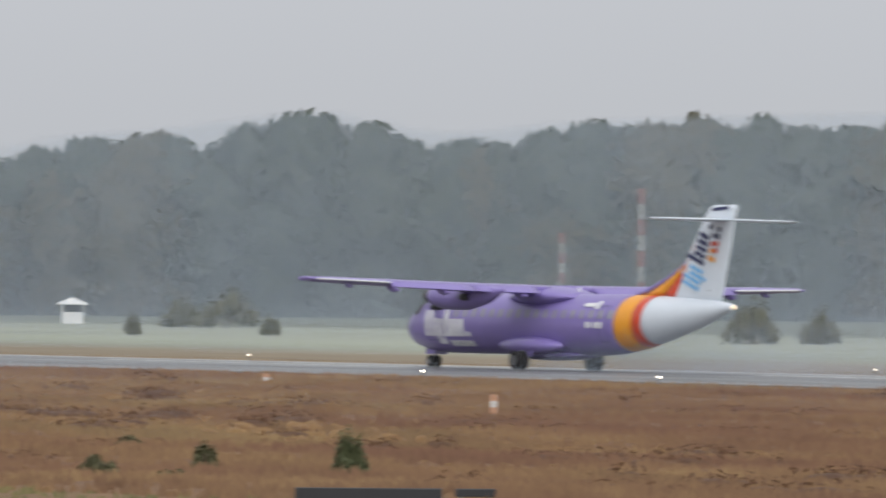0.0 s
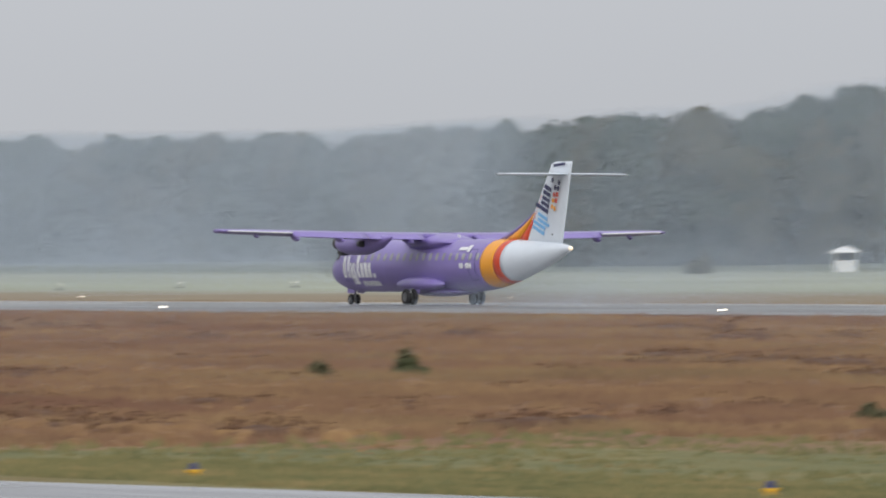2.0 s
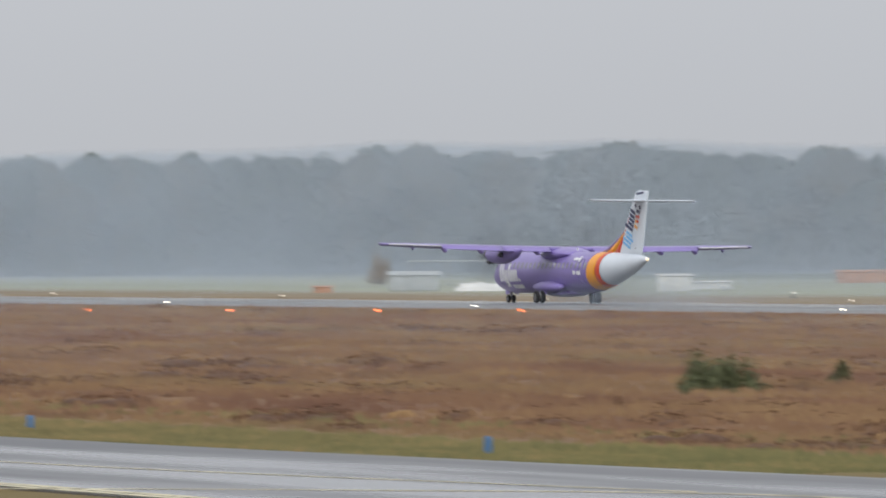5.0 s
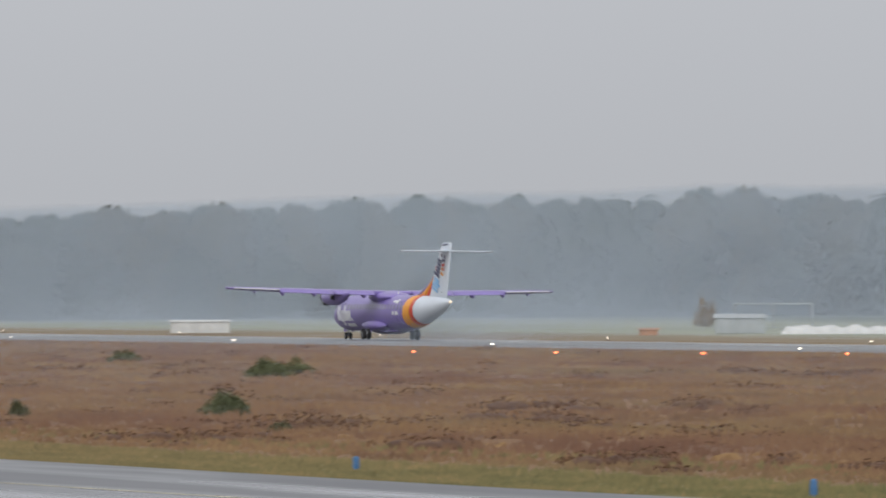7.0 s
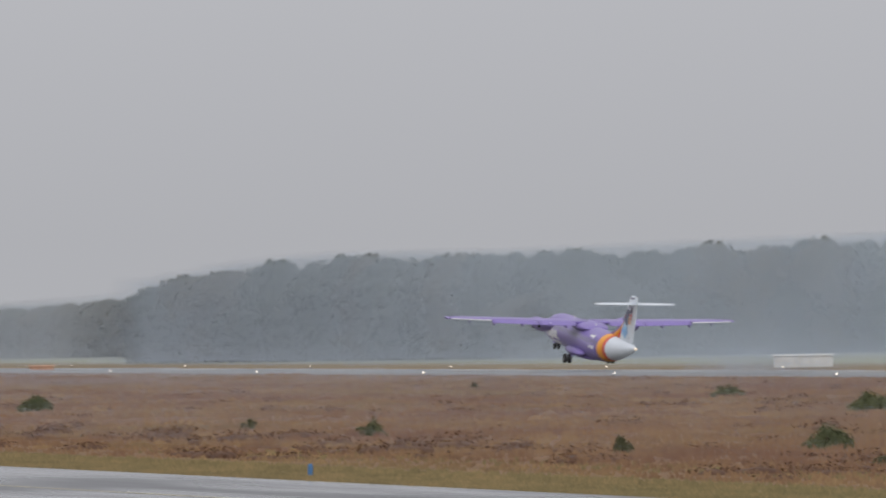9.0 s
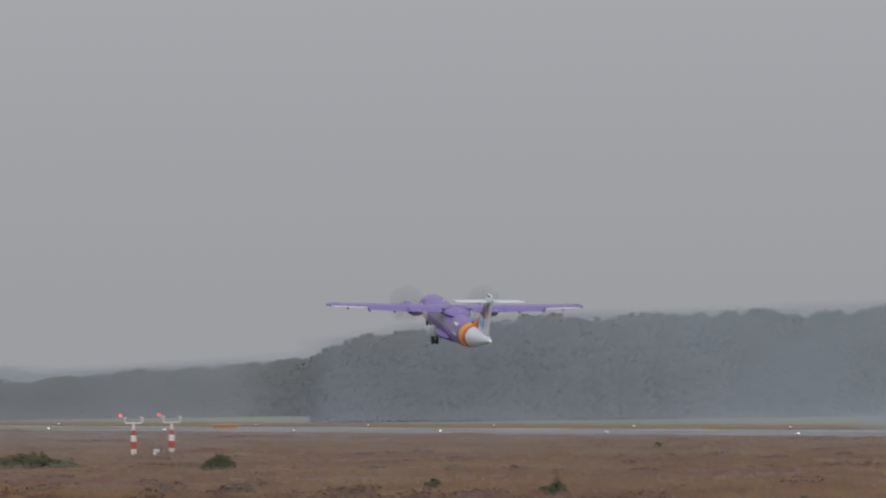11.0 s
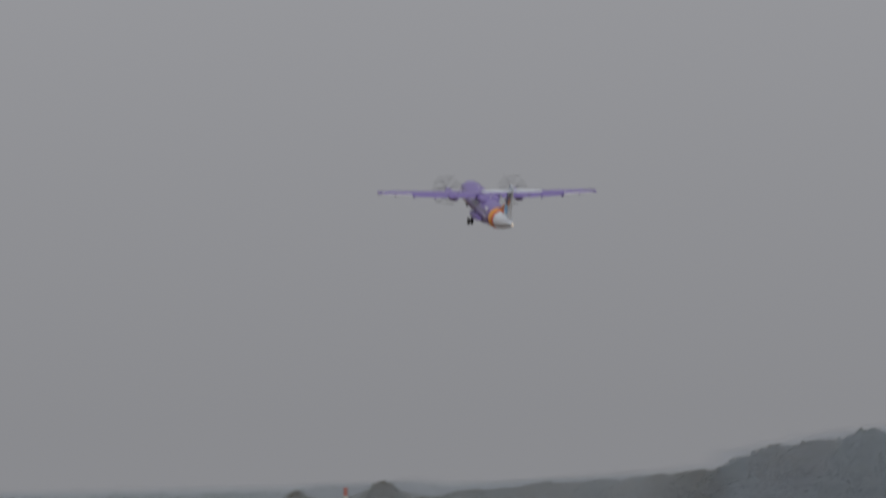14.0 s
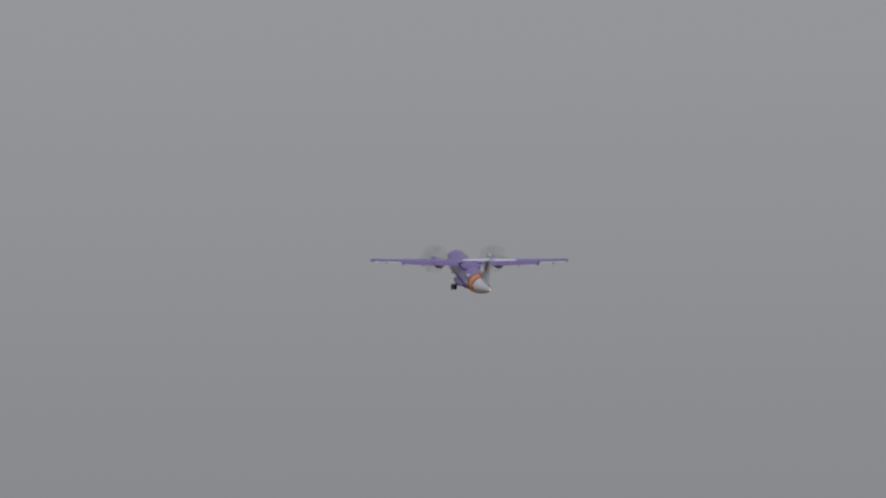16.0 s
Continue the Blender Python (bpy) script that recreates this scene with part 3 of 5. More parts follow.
# ---- ground ----
def make_ground():
    k = Nodes("heath_and_grass", 0.9, spec=0.25)
    tc = k.add("ShaderNodeTexCoord")
    sep = k.add("ShaderNodeSeparateXYZ")
    k.link(tc.outputs["Object"], sep.inputs[0])
    v1 = k.coords((0.05, 0.012, 1))
    v2 = k.coords((0.35, 0.10, 1))
    v3 = k.coords((2.2, 1.2, 1))
    big, mid, fine = k.noise(1.0, 5, vec=v1), k.noise(1.0, 5, 0.65, vec=v2), k.noise(1.0, 6, 0.7, vec=v3)
    heath = k.ramp(mid, [(0.28, (0.135, 0.072, 0.042)), (0.43, (0.178, 0.100, 0.054)), (0.56, (0.226, 0.132, 0.063)), (0.70, (0.285, 0.178, 0.078))])
    heath = k.mix(k.math("MULTIPLY", big, 0.55), heath, (0.175, 0.088, 0.060))
    heath = k.mix(k.math("MULTIPLY", fine, 0.3), heath, (0.11, 0.07, 0.05))
    green = k.ramp(mid, [(0.3, (0.08, 0.088, 0.036)), (0.46, (0.125, 0.13, 0.052)), (0.58, (0.17, 0.155, 0.064)), (0.72, (0.24, 0.175, 0.082))])
    green = k.mix(k.math("MULTIPLY", fine, 0.4), green, (0.09, 0.10, 0.035))
    dry = k.add("ShaderNodeMapRange", **{"From Min": 195.0, "From Max": 270.0, "To Min": 0.1, "To Max": 0.75})
    k.link(sep.outputs[1], dry.inputs["Value"])
    green = k.mix(dry.outputs[0], green, k.ramp(mid, [(0.3, (0.16, 0.12, 0.055)), (0.7, (0.29, 0.205, 0.10))]))
    field = k.ramp(big, [(0.3, (0.25, 0.268, 0.215)), (0.7, (0.33, 0.35, 0.275))])
    rough = k.ramp(mid, [(0.3, (0.10, 0.115, 0.075)), (0.7, (0.16, 0.17, 0.11))])
    mown = k.add("ShaderNodeMapRange", **{"From Min": 186.0, "From Max": 194.0, "To Min": 19.0, "To Max": 0.0})
    k.link(sep.outputs[1], mown.inputs["Value"])
    x = k.math("ADD", sep.outputs[0], k.math("MULTIPLY", k.math("SUBTRACT", mid, 0.5), 12.0))
    x = k.math("SUBTRACT", x, mown.outputs[0])

    def step(at, soft):
        m = k.add("ShaderNodeMapRange", **{"From Min": at - soft, "From Max": at + soft})
        k.link(x, m.inputs["Value"])
        return m.outputs[0]
    straw = k.mix(0.35, heath, (0.22, 0.16, 0.08))
    c = k.mix(step(57.0, 1.0), k.mix(0.6, green, (0.19, 0.125, 0.05)), green)
    c = k.mix(step(77.2, 1.4), c, straw)
    c = k.mix(step(83.0, 4.0), c, heath)
    c = k.mix(step(264, 2), c, k.mix(0.5, green, heath))
    c = k.mix(step(274, 4), c, k.mix(0.4, heath, field))
    c = k.mix(step(300, 9), c, field)
    c = k.mix(step(392, 12), c, rough)
    k.colour(c)
    k.bump(fine, 0.4, 0.12)
    MAT["ground"] = k.m
    xs = [-4000, -1500, -500, -100, 0, 30, 45, 50] + [57, 73] + [76 + 1.6 * i for i in range(90)] + [221, 263, 266, 275, 290, 320, 360, 420, 500, 600, 800, 1200, 2000, 4300]
    ys = [-4000, -1500, -500, 0, 60, 100] + [110 + 4.0 * i for i in range(270)] + [1220, 1300, 1400, 1600, 2000, 2700, 3500, 4600]
    verts, faces = [], []
    for i, xx in enumerate(xs):
        for yy in ys:
            z = 0.0
            if 82 < xx < 216:
                fade = min(1, (xx - 82) / 8, (216 - xx) / 8)
                z = fade * (0.28 * noise.noise(Vector((xx * 0.09, yy * 0.03, 0))) + 0.16 * noise.noise(Vector((xx * 0.35, yy * 0.12, 5))))
            if xx >= 221:
                z = -0.34 * min(1, (xx - 221) / 42) * max(0.0, min(1.0, (345 - xx) / 45))
            verts.append((xx, yy, z))
    ny = len(ys)
    for i in range(len(xs) - 1):
        for j in range(ny - 1):
            faces.append((i * ny + j, (i + 1) * ny + j, (i + 1) * ny + j + 1, i * ny + j + 1))
    me = bpy.data.meshes.new("ground")
    me.from_pydata(verts, [], faces)
    me.materials.append(MAT["ground"])
    me.polygons.foreach_set("use_smooth", [True] * len(me.polygons))
    tagged(new("ground", me), "brown heath and grass of the airfield with a green verge", "ground", kind="structure")


def wet_asphalt(name, base, streak, smooth=0.08, dull=0.36):
    k = Nodes(name, 0.3, spec=0.5)
    n1, n2 = k.noise(1.0, 3, 0.5, vec=k.coords((0.35, 0.02, 1))), k.noise(1.0, 3, 0.5, vec=k.coords((0.22, 0.02, 1)))
    n3 = k.noise(40.0, 3, vec=k.coords())
    k.colour(k.mix(k.math("MULTIPLY", n3, 0.5), k.ramp(n1, [(0.35, base), (0.65, streak)]), tuple(c * 0.6 for c in base)))
    k.link(k.ramp(n2, [(0.38, (smooth,) * 3), (0.62, (dull,) * 3)]), k.b.inputs["Roughness"])
    k.bump(n3, 0.03, 0.004)
    return k.m


MAT["asphalt"] = wet_asphalt("wet_asphalt", (0.068, 0.07, 0.08), (0.12, 0.122, 0.132), 0.12, 0.42)
MAT["runway_asphalt"] = wet_asphalt("runway_asphalt", (0.10, 0.10, 0.098), (0.14, 0.138, 0.134), 0.34, 0.5)
MAT["paint_white"] = plain("road_paint_white", (0.7, 0.7, 0.68), 0.45, var=0.25, scale=1.0)
MAT["paint_worn"] = plain("worn_road_paint", (0.40, 0.40, 0.39), 0.5, var=0.4, scale=0.5)
MAT["paint_yellow"] = plain("road_paint_yellow", (0.60, 0.545, 0.37), 0.45, var=0.45, scale=0.6)
make_ground()

# level on the near half, falling away on the far half
rings = [[Vector((221.6, y, -0.25)), Vector((221.6, y, 0.03)), Vector((221.7, y, 0.05)), Vector((RUNWAY_X, y, 0.05)), Vector((262.7, y, -0.25)), Vector((262.8, y, -0.27)), Vector((262.8, y, -0.5))] for y in (-600, 800, 1800, 3200)]
runway = ob_from("runway", loft(B(), rings), "runway_asphalt")
tagged(runway, "wet dark grey asphalt runway", "runway", kind="structure")
part("edge_line", box(B(), 222.9, 223.4, -590, 3190, 0.050, 0.056), "paint_worn", runway, "worn white edge line")
part("edge_line", box(B(), 260.75, 261.65, -590, 3190, -0.30, -0.212), "paint_white", runway, "white edge line")
for i in range(34):
    y = 100 + 60 * i
    part("centre_dash", box(B(), RUNWAY_X - 0.95, RUNWAY_X - 0.05, y, y + 30, 0.050, 0.056), "paint_white", runway, "" if i else "white centre dash")

EDGE = [(82.0, -400), (80.0, 60), (78.6, 110), (77.2, 130), (76.2, 142), (75.2, 154), (74.1, 165), (73.3, 173), (72.8, 182), (72.3, 191), (71.8, 201), (71.5, 212), (71.4, 230), (71.4, 1500)]
rim = EDGE + [(54.6, 1500), (54.6, 206), (55.1, 196), (56.7, 186), (57.8, 176), (57.8, -400)]
taxiway = ob_from("taxiway", loft(B(), [[Vector((x, y, z)) for x, y in rim] for z in (-0.2, 0.05)]), "asphalt")
tagged(taxiway, "wet grey asphalt taxiway with yellow lines", "taxiway", kind="structure")
# apron of the turn-off with its rounded corner
corner = [(57.9, 205), (57.1, 192), (56.95, 178), (56.75, 168), (56.5, 163), (55.7, 157.2), (54.1, 151.7), (51, 146), (46, 141.5), (38, 139), (10, 138), (10, 124), (57.9, 124)]
bm = B()
loft(bm, [[Vector((x, y, z)) for x, y in corner] for z in (-0.2, 0.046)])
part("turn_off", bm, "asphalt", taxiway, "wet asphalt turn-off")


def painted_curve(points, w):
    """A painted stripe through the points, smoothed."""
    fine = []
    for i in range(len(points) - 1):
        p0, p1, p2, p3 = points[max(0, i - 1)], points[i], points[i + 1], points[min(len(points) - 1, i + 2)]
        for q in range(6):
            t = q / 6
            fine.append(Vector([0.5 * (2 * p1[c] + (p2[c] - p0[c]) * t + (2 * p0[c] - 5 * p1[c] + 4 * p2[c] - p3[c]) * t * t + (3 * p1[c] - p0[c] - 3 * p2[c] + p3[c]) * t ** 3) for c in (0, 1)]))
    rings = []
    for i, p in enumerate(fine):
        d = (fine[min(i + 1, len(fine) - 1)] - fine[max(i - 1, 0)]).normalized() * w
        rings.append([Vector((p.x - d.y, p.y + d.x, 0.056)), Vector((p.x + d.y, p.y - d.x, 0.056)), Vector((p.x + d.y, p.y - d.x, 0.062)), Vector((p.x - d.y, p.y + d.x, 0.062))])
    return loft(B(), rings)


part("yellow_line", painted_curve([(55.5, 178), (59.2, 174.5), (62.2, 171.2), (65.2, 167.6), (66.8, 163.5), (67.0, 158), (66.5, 150), (65.8, 144), (64.4, 137), (61.8, 128)], 0.13), "paint_yellow", taxiway, "curved yellow lead-off line")
part("yellow_line", painted_curve([(62.4, 420), (62.5, 300), (62.8, 230), (63.3, 198), (64.2, 185), (65.5, 174), (66.5, 166)], 0.07), "paint_yellow", taxiway, "thin pale yellow line")
part("yellow_line", painted_curve([(67.0, 158), (68.2, 146), (70.4, 131), (73.0, 116)], 0.05), "paint_yellow", taxiway, "thin pale yellow line")
part("yellow_line", painted_curve([(57.7, 188), (57.6, 176), (57.4, 166), (57.2, 163), (56.7, 159.6), (55.9, 156.2), (54.7, 151.5), (52, 145.5)], 0.15), "paint_yellow", taxiway, "curved yellow edge line")
part("yellow_line", painted_curve([(57.25, 188), (57.15, 176), (56.95, 166), (56.75, 162.8), (56.15, 159.2), (55.2, 155.5), (54.1, 151.3), (51.4, 145.2)], 0.15), "paint_yellow", taxiway, "curved yellow edge line")


# ---- lights and markers ----
def edge_light(material, label, group, height=0.36, size=1.0):
    ob = thing("runway_light", label, "airfield light", group=group)
    part("stem", rod(rod(B(), (0, 0, -0.1), (0, 0, height - 0.12), 0.03), (0, 0, -0.05), (0, 0, 0.03), 0.16), "dark", ob)
    bm = B()
    rings = []
    for z, r in ((height - 0.07, 0.03), (height - 0.05, 0.055), (height - 0.01, 0.055), (height + 0.01, 0.04), (height + 0.02, 0.01)):
        r *= size
        rings.append([Vector((r * math.cos(2 * math.pi * j / 12), r * math.sin(2 * math.pi * j / 12), z)) for j in range(12)])
    part("lens", loft(bm, rings), material, ob, "glowing lens", True)
    return ob


first = edge_light("lampwhite", "lit white runway edge light on a short stem", "runway edge lights")
first.matrix_basis = pose(218.2, 341.7, 0)
for y in [360.5] + [403 + 61 * k for k in range(16)]:
    copy_thing(first, pose(218.2, y, 0))
second = edge_light("lampfar", "lit pale runway edge light on the far side", "runway edge lights")
second.matrix_basis = pose(266.4, 337.3, -0.34)
for k in range(22):
    copy_thing(second, pose(266.4, 397.7 + 60.45 * k, -0.34))
dim = edge_light("lampdim", "dim white airfield light on a short stem on the far grass", "far grass lights")
dim.matrix_basis = pose(700 * math.sin(radians(26.6)), 700 * math.cos(radians(26.6)), 0)
for b, d in ((25.95, 705), (25.28, 715), (24.58, 712), (23.2, 716), (22.28, 735), (21.88, 840)):
    copy_thing(dim, pose(d * math.sin(radians(b)), d * math.cos(radians(b)), 0))
orange_light = None
for x, y in ((193.7, 590), (198.2, 575.5), (203.2, 562.5), (208.2, 551)):
    if orange_light is None:
        orange_light = edge_light("lamporange", "lit orange airfield light on a short stem", "orange lights", 0.3, 1.7)
        orange_light.matrix_basis = pose(x, y, 0)
    else:
        copy_thing(orange_light, pose(x, y, 0))


def blue_marker():
    ob = thing("taxiway_marker", "blue taxiway edge marker post in the grass", "marker post", group="taxiway edge markers")
    bm = B()
    rings = []
    for z, r in ((-0.1, 0.085), (0.0, 0.085), (0.36, 0.08), (0.41, 0.06), (0.42, 0.02)):
        rings.append([Vector((r * math.cos(2 * math.pi * j / 14), r * math.sin(2 * math.pi * j / 14), z)) for j in range(14)])
    part("post", loft(bm, rings), "blue", ob, "blue reflective post", True)
    part("foot", rod(B(), (0, 0, -0.05), (0, 0, 0.03), 0.13, 0.11), "dark", ob)
    return ob


blue_first = blue_marker()
BLUE = [(74.6, 231.8), (74.7, 199.8), (76.1, 178.5), (56.2, 186.3), (54.3, 198.5), (73.9, 295.0)]
blue_first.matrix_basis = pose(*BLUE[0], 0)
for x, y in BLUE[1:]:
    copy_thing(blue_first, pose(x, y, 0))


def yellow_lamp(x, y):
    ob = thing("taxiway_lamp", "yellow taxiway lamp with a dark blue cap in the grass", "airfield light", pose(x, y, 0), "yellow lamps")
    part("body", rod(rod(B(), (0, 0, -0.05), (0, 0, 0.14), 0.13, 0.11), (0, 0, 0.10), (0, 0, 0.15), 0.15), "yellow", ob, "yellow housing")
    part("cap", rod(B(), (0, 0, 0.15), (0, 0, 0.27), 0.10, 0.07), "navy", ob, "dark blue cap")


def post(x, y):
    ob = thing("cable_post", "short grey post at the edge of the taxiway grass", "post", pose(x, y, 0, 0, 0, -15))
    part("body", box(B(), -0.2, 0.2, -0.1, 0.1, -0.1, 0.38, 0.04), "galv", ob, "grey box body")
    part("lid", box(B(), -0.22, 0.22, -0.12, 0.12, 0.38, 0.42, 0.01), "shed", ob)


def cone_lamp(x, y):
    ob = thing("taxiway_lamp", "white and orange lamp base with a dark blue cap", "airfield light", pose(x, y, 0))
    part("body", rod(rod(B(), (0, 0, -0.05), (0, 0, 0.1), 0.15, 0.12), (0, 0, 0.1), (0, 0, 0.17), 0.11, 0.09), "signwhite", ob, "white base")
    part("band", rod(B(), (0, 0, 0.03), (0, 0, 0.07), 0.155, 0.145), "rust", ob, "orange band")
    part("cap", rod(B(), (0, 0, 0.17), (0, 0, 0.29), 0.08, 0.05), "navy", ob, "dark blue cap")


post(50.2, 197.3)
cone_lamp(53.9, 191.6)
yellow_lamp(78.4, 165.5)
yellow_lamp(79.6, 145.4)


def striped_marker(x, y, h, w):
    ob = thing("marker_board", "small white and orange marker board on a stake in the heath", "marker", pose(x, y, 0, 0, 0, -30), "marker boards")
    part("stake", rod(B(), (0, 0.04, -0.2), (0, 0.04, h), 0.03), "galv", ob)
    for i in range(3):
        z = h * (0.25 + 0.25 * i)
        part("board", box(B(), -w / 2, w / 2, -0.02, 0.02, z, z + h * 0.25, 0.005), "hazedwhite" if i == 1 else "rust", ob, "pale panel" if i == 1 else "orange panel")


striped_marker(161.8, 263, 0.8, 0.22)
striped_marker(195, 334, 0.55, 0.26)


def board(x, y, w, turn, low=0.05):
    ob = thing("sign_board", "black back of a low taxiway sign in the grass", "sign", pose(x, y, 0, 0, 0, turn))
    part("panel", box(B(), -w / 2, w / 2, -0.12, 0.12, low, 0.40, 0.02), "black", ob, "black sign box")
    for s in (-0.35, 0.35):
        part("foot", rod(B(), (s * w, 0, -0.1), (s * w, 0, low + 0.05), 0.04), "galv", ob)


board(99.8, 166.9, 2.9, -31)
board(101.6, 165.8, 0.8, -31, 0.24)


def navaid(x, y):
    ob = thing("antenna_mast", "short red and white mast with white fork antenna", "antenna mast", pose(x, y, 0, 0, 0, -12), "fork antennas")
    zs = [0, 0.45, 0.95, 1.4, 1.75, 2.15]
    for i, (a, b) in enumerate(zip(zs, zs[1:])):
        r = 0.21 if i < 3 else 0.11
        part("mast_section", rod(B(), (0, 0, a - (0.1 if i == 0 else 0)), (0, 0, b), r, r * 0.97, 14), ("signwhite", "signred")[(i + (0 if i < 3 else 0)) % 2], ob, "" if i else "white band")
    bm = B()
    for a, b in (((-0.55, 0, 2.25), (0.55, 0, 2.25)), ((-0.55, 0, 2.25), (-0.68, 0, 2.62)), ((0.55, 0, 2.25), (0.68, 0, 2.62)), ((0.68, 0, 2.62), (0.45, 0, 2.66)), ((-0.68, 0, 2.62), (-0.45, 0, 2.66)), ((0, 0, 2.1), (0, 0, 2.27))):
        rod(bm, a, b, 0.05, None, 8)
    part("fork", bm, "signwhite", ob, "white fork antenna")
    part("lamp_arm", rod(B(), (-0.5, 0, 2.3), (-0.85, 0, 2.72), 0.03), "galv", ob)
    bm = B()
    bmesh.ops.create_uvsphere(bm, u_segments=12, v_segments=8, radius=0.08, matrix=Matrix.Translation((-0.88, 0, 2.80)))
    part("red_lamp", bm, "lampred", ob, "lit red obstruction lamp", True)


box_ob = thing("equipment_box", "small white equipment box on the heath", "box", pose(144.6, 674, 0, 0, 0, -12))
part("body", box(B(), -0.2, 0.2, -0.15, 0.15, -0.1, 0.42, 0.02), "signwhite", box_ob, "white housing")
part("lid", box(B(), -0.22, 0.22, -0.17, 0.17, 0.42, 0.46, 0.01), "galv", box_ob)
navaid(143.2, 675)
navaid(146.8, 679)


def lattice_mast(x, y, h, w=0.45):
    ob = thing("lattice_mast", "tall thin red and white banded lattice mast", "mast", pose(x, y, 0))
    n = 9
    for i in range(n):
        a, b = h * i / n, h * (i + 1) / n
        bm = B()
        for sx, sy in ((1, 1), (1, -1), (-1, -1), (-1, 1)):
            rod(bm, (sx * w / 2, sy * w / 2, a - (0.2 if i == 0 else 0)), (sx * w / 2, sy * w / 2, b), 0.026, None, 5)
        c = [(1, 1), (1, -1), (-1, -1), (-1, 1)]
        for q in range(4):
            (ax, ay), (bx, by) = c[q], c[(q + 1) % 4]
            rod(bm, (ax * w / 2, ay * w / 2, a), (bx * w / 2, by * w / 2, (a + b) / 2), 0.016, None, 4)
            rod(bm, (bx * w / 2, by * w / 2, (a + b) / 2), (ax * w / 2, ay * w / 2, b), 0.016, None, 4)
        part("lattice_section", bm, "hazedred" if i % 2 == 0 else "hazedwhite", ob)


def by_bearing(b, d):
    return d * math.sin(radians(b)), d * math.cos(radians(b))


lattice_mast(*by_bearing(32.45, 780), 11.2, 0.36)
lattice_mast(*by_bearing(31.99, 860), 7.9, 0.34)


def hut(x, y):
    ob = thing("observation_hut", "small white hut with a pyramid roof and dark window band", "hut", pose(x, y, 0, 0, 0, -25))
    part("wall", box(B(), -0.85, 0.85, -0.85, 0.85, -0.1, 0.95, 0.03), "signwhite", ob, "white lower wall")
    part("window_band", box(B(), -0.78, 0.78, -0.78, 0.78, 0.95, 1.55), "black", ob, "dark window band")
    for sx, sy in ((1, 1), (1, -1), (-1, -1), (-1, 1)):
        part("corner_post", box(B(), sx * 0.80 - 0.05, sx * 0.80 + 0.05, sy * 0.80 - 0.05, sy * 0.80 + 0.05, 0.95, 1.56), "signwhite", ob)
    bm = B()
    loft(bm, [[Vector((sx * a, sy * a, z)) for sx, sy in ((1, 1), (1, -1), (-1, -1), (-1, 1))] for a, z in ((1.2, 1.55), (1.2, 1.63), (0.45, 1.95), (0.12, 2.12))])
    part("roof", bm, "signwhite", ob, "white pyramid roof")


hut(*by_bearing(29.148, 800))


def shed(b0, b1, d, h, name, label, material, ridge=0.0, depth=3.0, base=0.0):
    x0, y0 = by_bearing(b0, d)
    x1, y1 = by_bearing(b1, d)
    w = math.hypot(x1 - x0, y1 - y0)
    ob = thing(name, label, "building", pose((x0 + x1) / 2, (y0 + y1) / 2, base, 0, 0, -(b0 + b1) / 2))
    part("wall", box(B(), -w / 2, w / 2, -depth / 2, depth / 2, -0.2, h, 0.03), material, ob)
    bm = B()
    o = 0.15
    loft(bm, [[Vector((x, -depth / 2 - o, h)), Vector((x, 0, h + ridge + 0.08)), Vector((x, depth / 2 + o, h)), Vector((x, 0, h + ridge))] for x in (-w / 2 - o, w / 2 + o)])
    part("roof", bm, material, ob)
    n = max(1, int(w / 2))
    for i in range(n):
        x = -w / 2 + w * (i + 0.5) / n
        part("panel", box(B(), x - w / n * 0.42, x + w / n * 0.42, -depth / 2 - 0.03, -depth / 2, h * 0.12, h * 0.9), material, ob)
    return ob


shed(21.491, 21.688, 858, 1.15, "container", "white box container standing on the far grass", "tarp", 0.1)
shed(21.61, 21.92, 880, 0.45, "low_shed", "low white covered pallet row on the far grass", "tarp", 0.05, 1.5)
shed(19.93, 20.22, 900, 1.2, "shed", "grey sheet-metal shed in the mist", "shed", 0.3)
sx, sy = by_bearing(20.27, 985)
shelter = thing("open_shelter", "pale grey open-sided shelter with a thin flat roof", "shelter", pose(sx, sy, 0, 0, 0, -20.4))
part("roof", box(B(), -4.0, 4.0, -2.5, 2.5, 2.2, 2.33, 0.03), "shed", shelter, "thin pale grey roof")
for ax in (-3.8, 0, 3.8):
    for ay in (-2.3, 2.3):
        part("post", rod(B(), (ax, ay, -0.2), (ax, ay, 2.21), 0.07), "galv", shelter)
shed(22.534, 22.86, 940, 1.05, "orange_shed", "low orange-brown clad shed on the far grass", "rust", 0.1)
shed(22.9, 23.02, 940, 1.05, "orange_shed", "short orange-brown clad shed on the far grass", "rust", 0.1)
shed(23.22, 23.36, 935, 1.0, "orange_shed", "short orange-brown clad shed beside a white one", "rust", 0.1)
shed(23.37, 23.62, 935, 1.05, "white_shed", "low white shed beside an orange one", "tarp", 0.1)
shed(16.765, 17.11, 950, 0.9, "white_shed", "long low white shed near the forest edge", "tarp", 0.08)
shed(19.49, 19.60, 872, 0.32, "orange_box", "small yellow-orange box on the far grass", "rust", 0.05, 1.0)
shed(12.44, 12.58, 1080, 0.5, "orange_box", "small orange equipment box on the far grass", "rust", 0.05, 1.5)
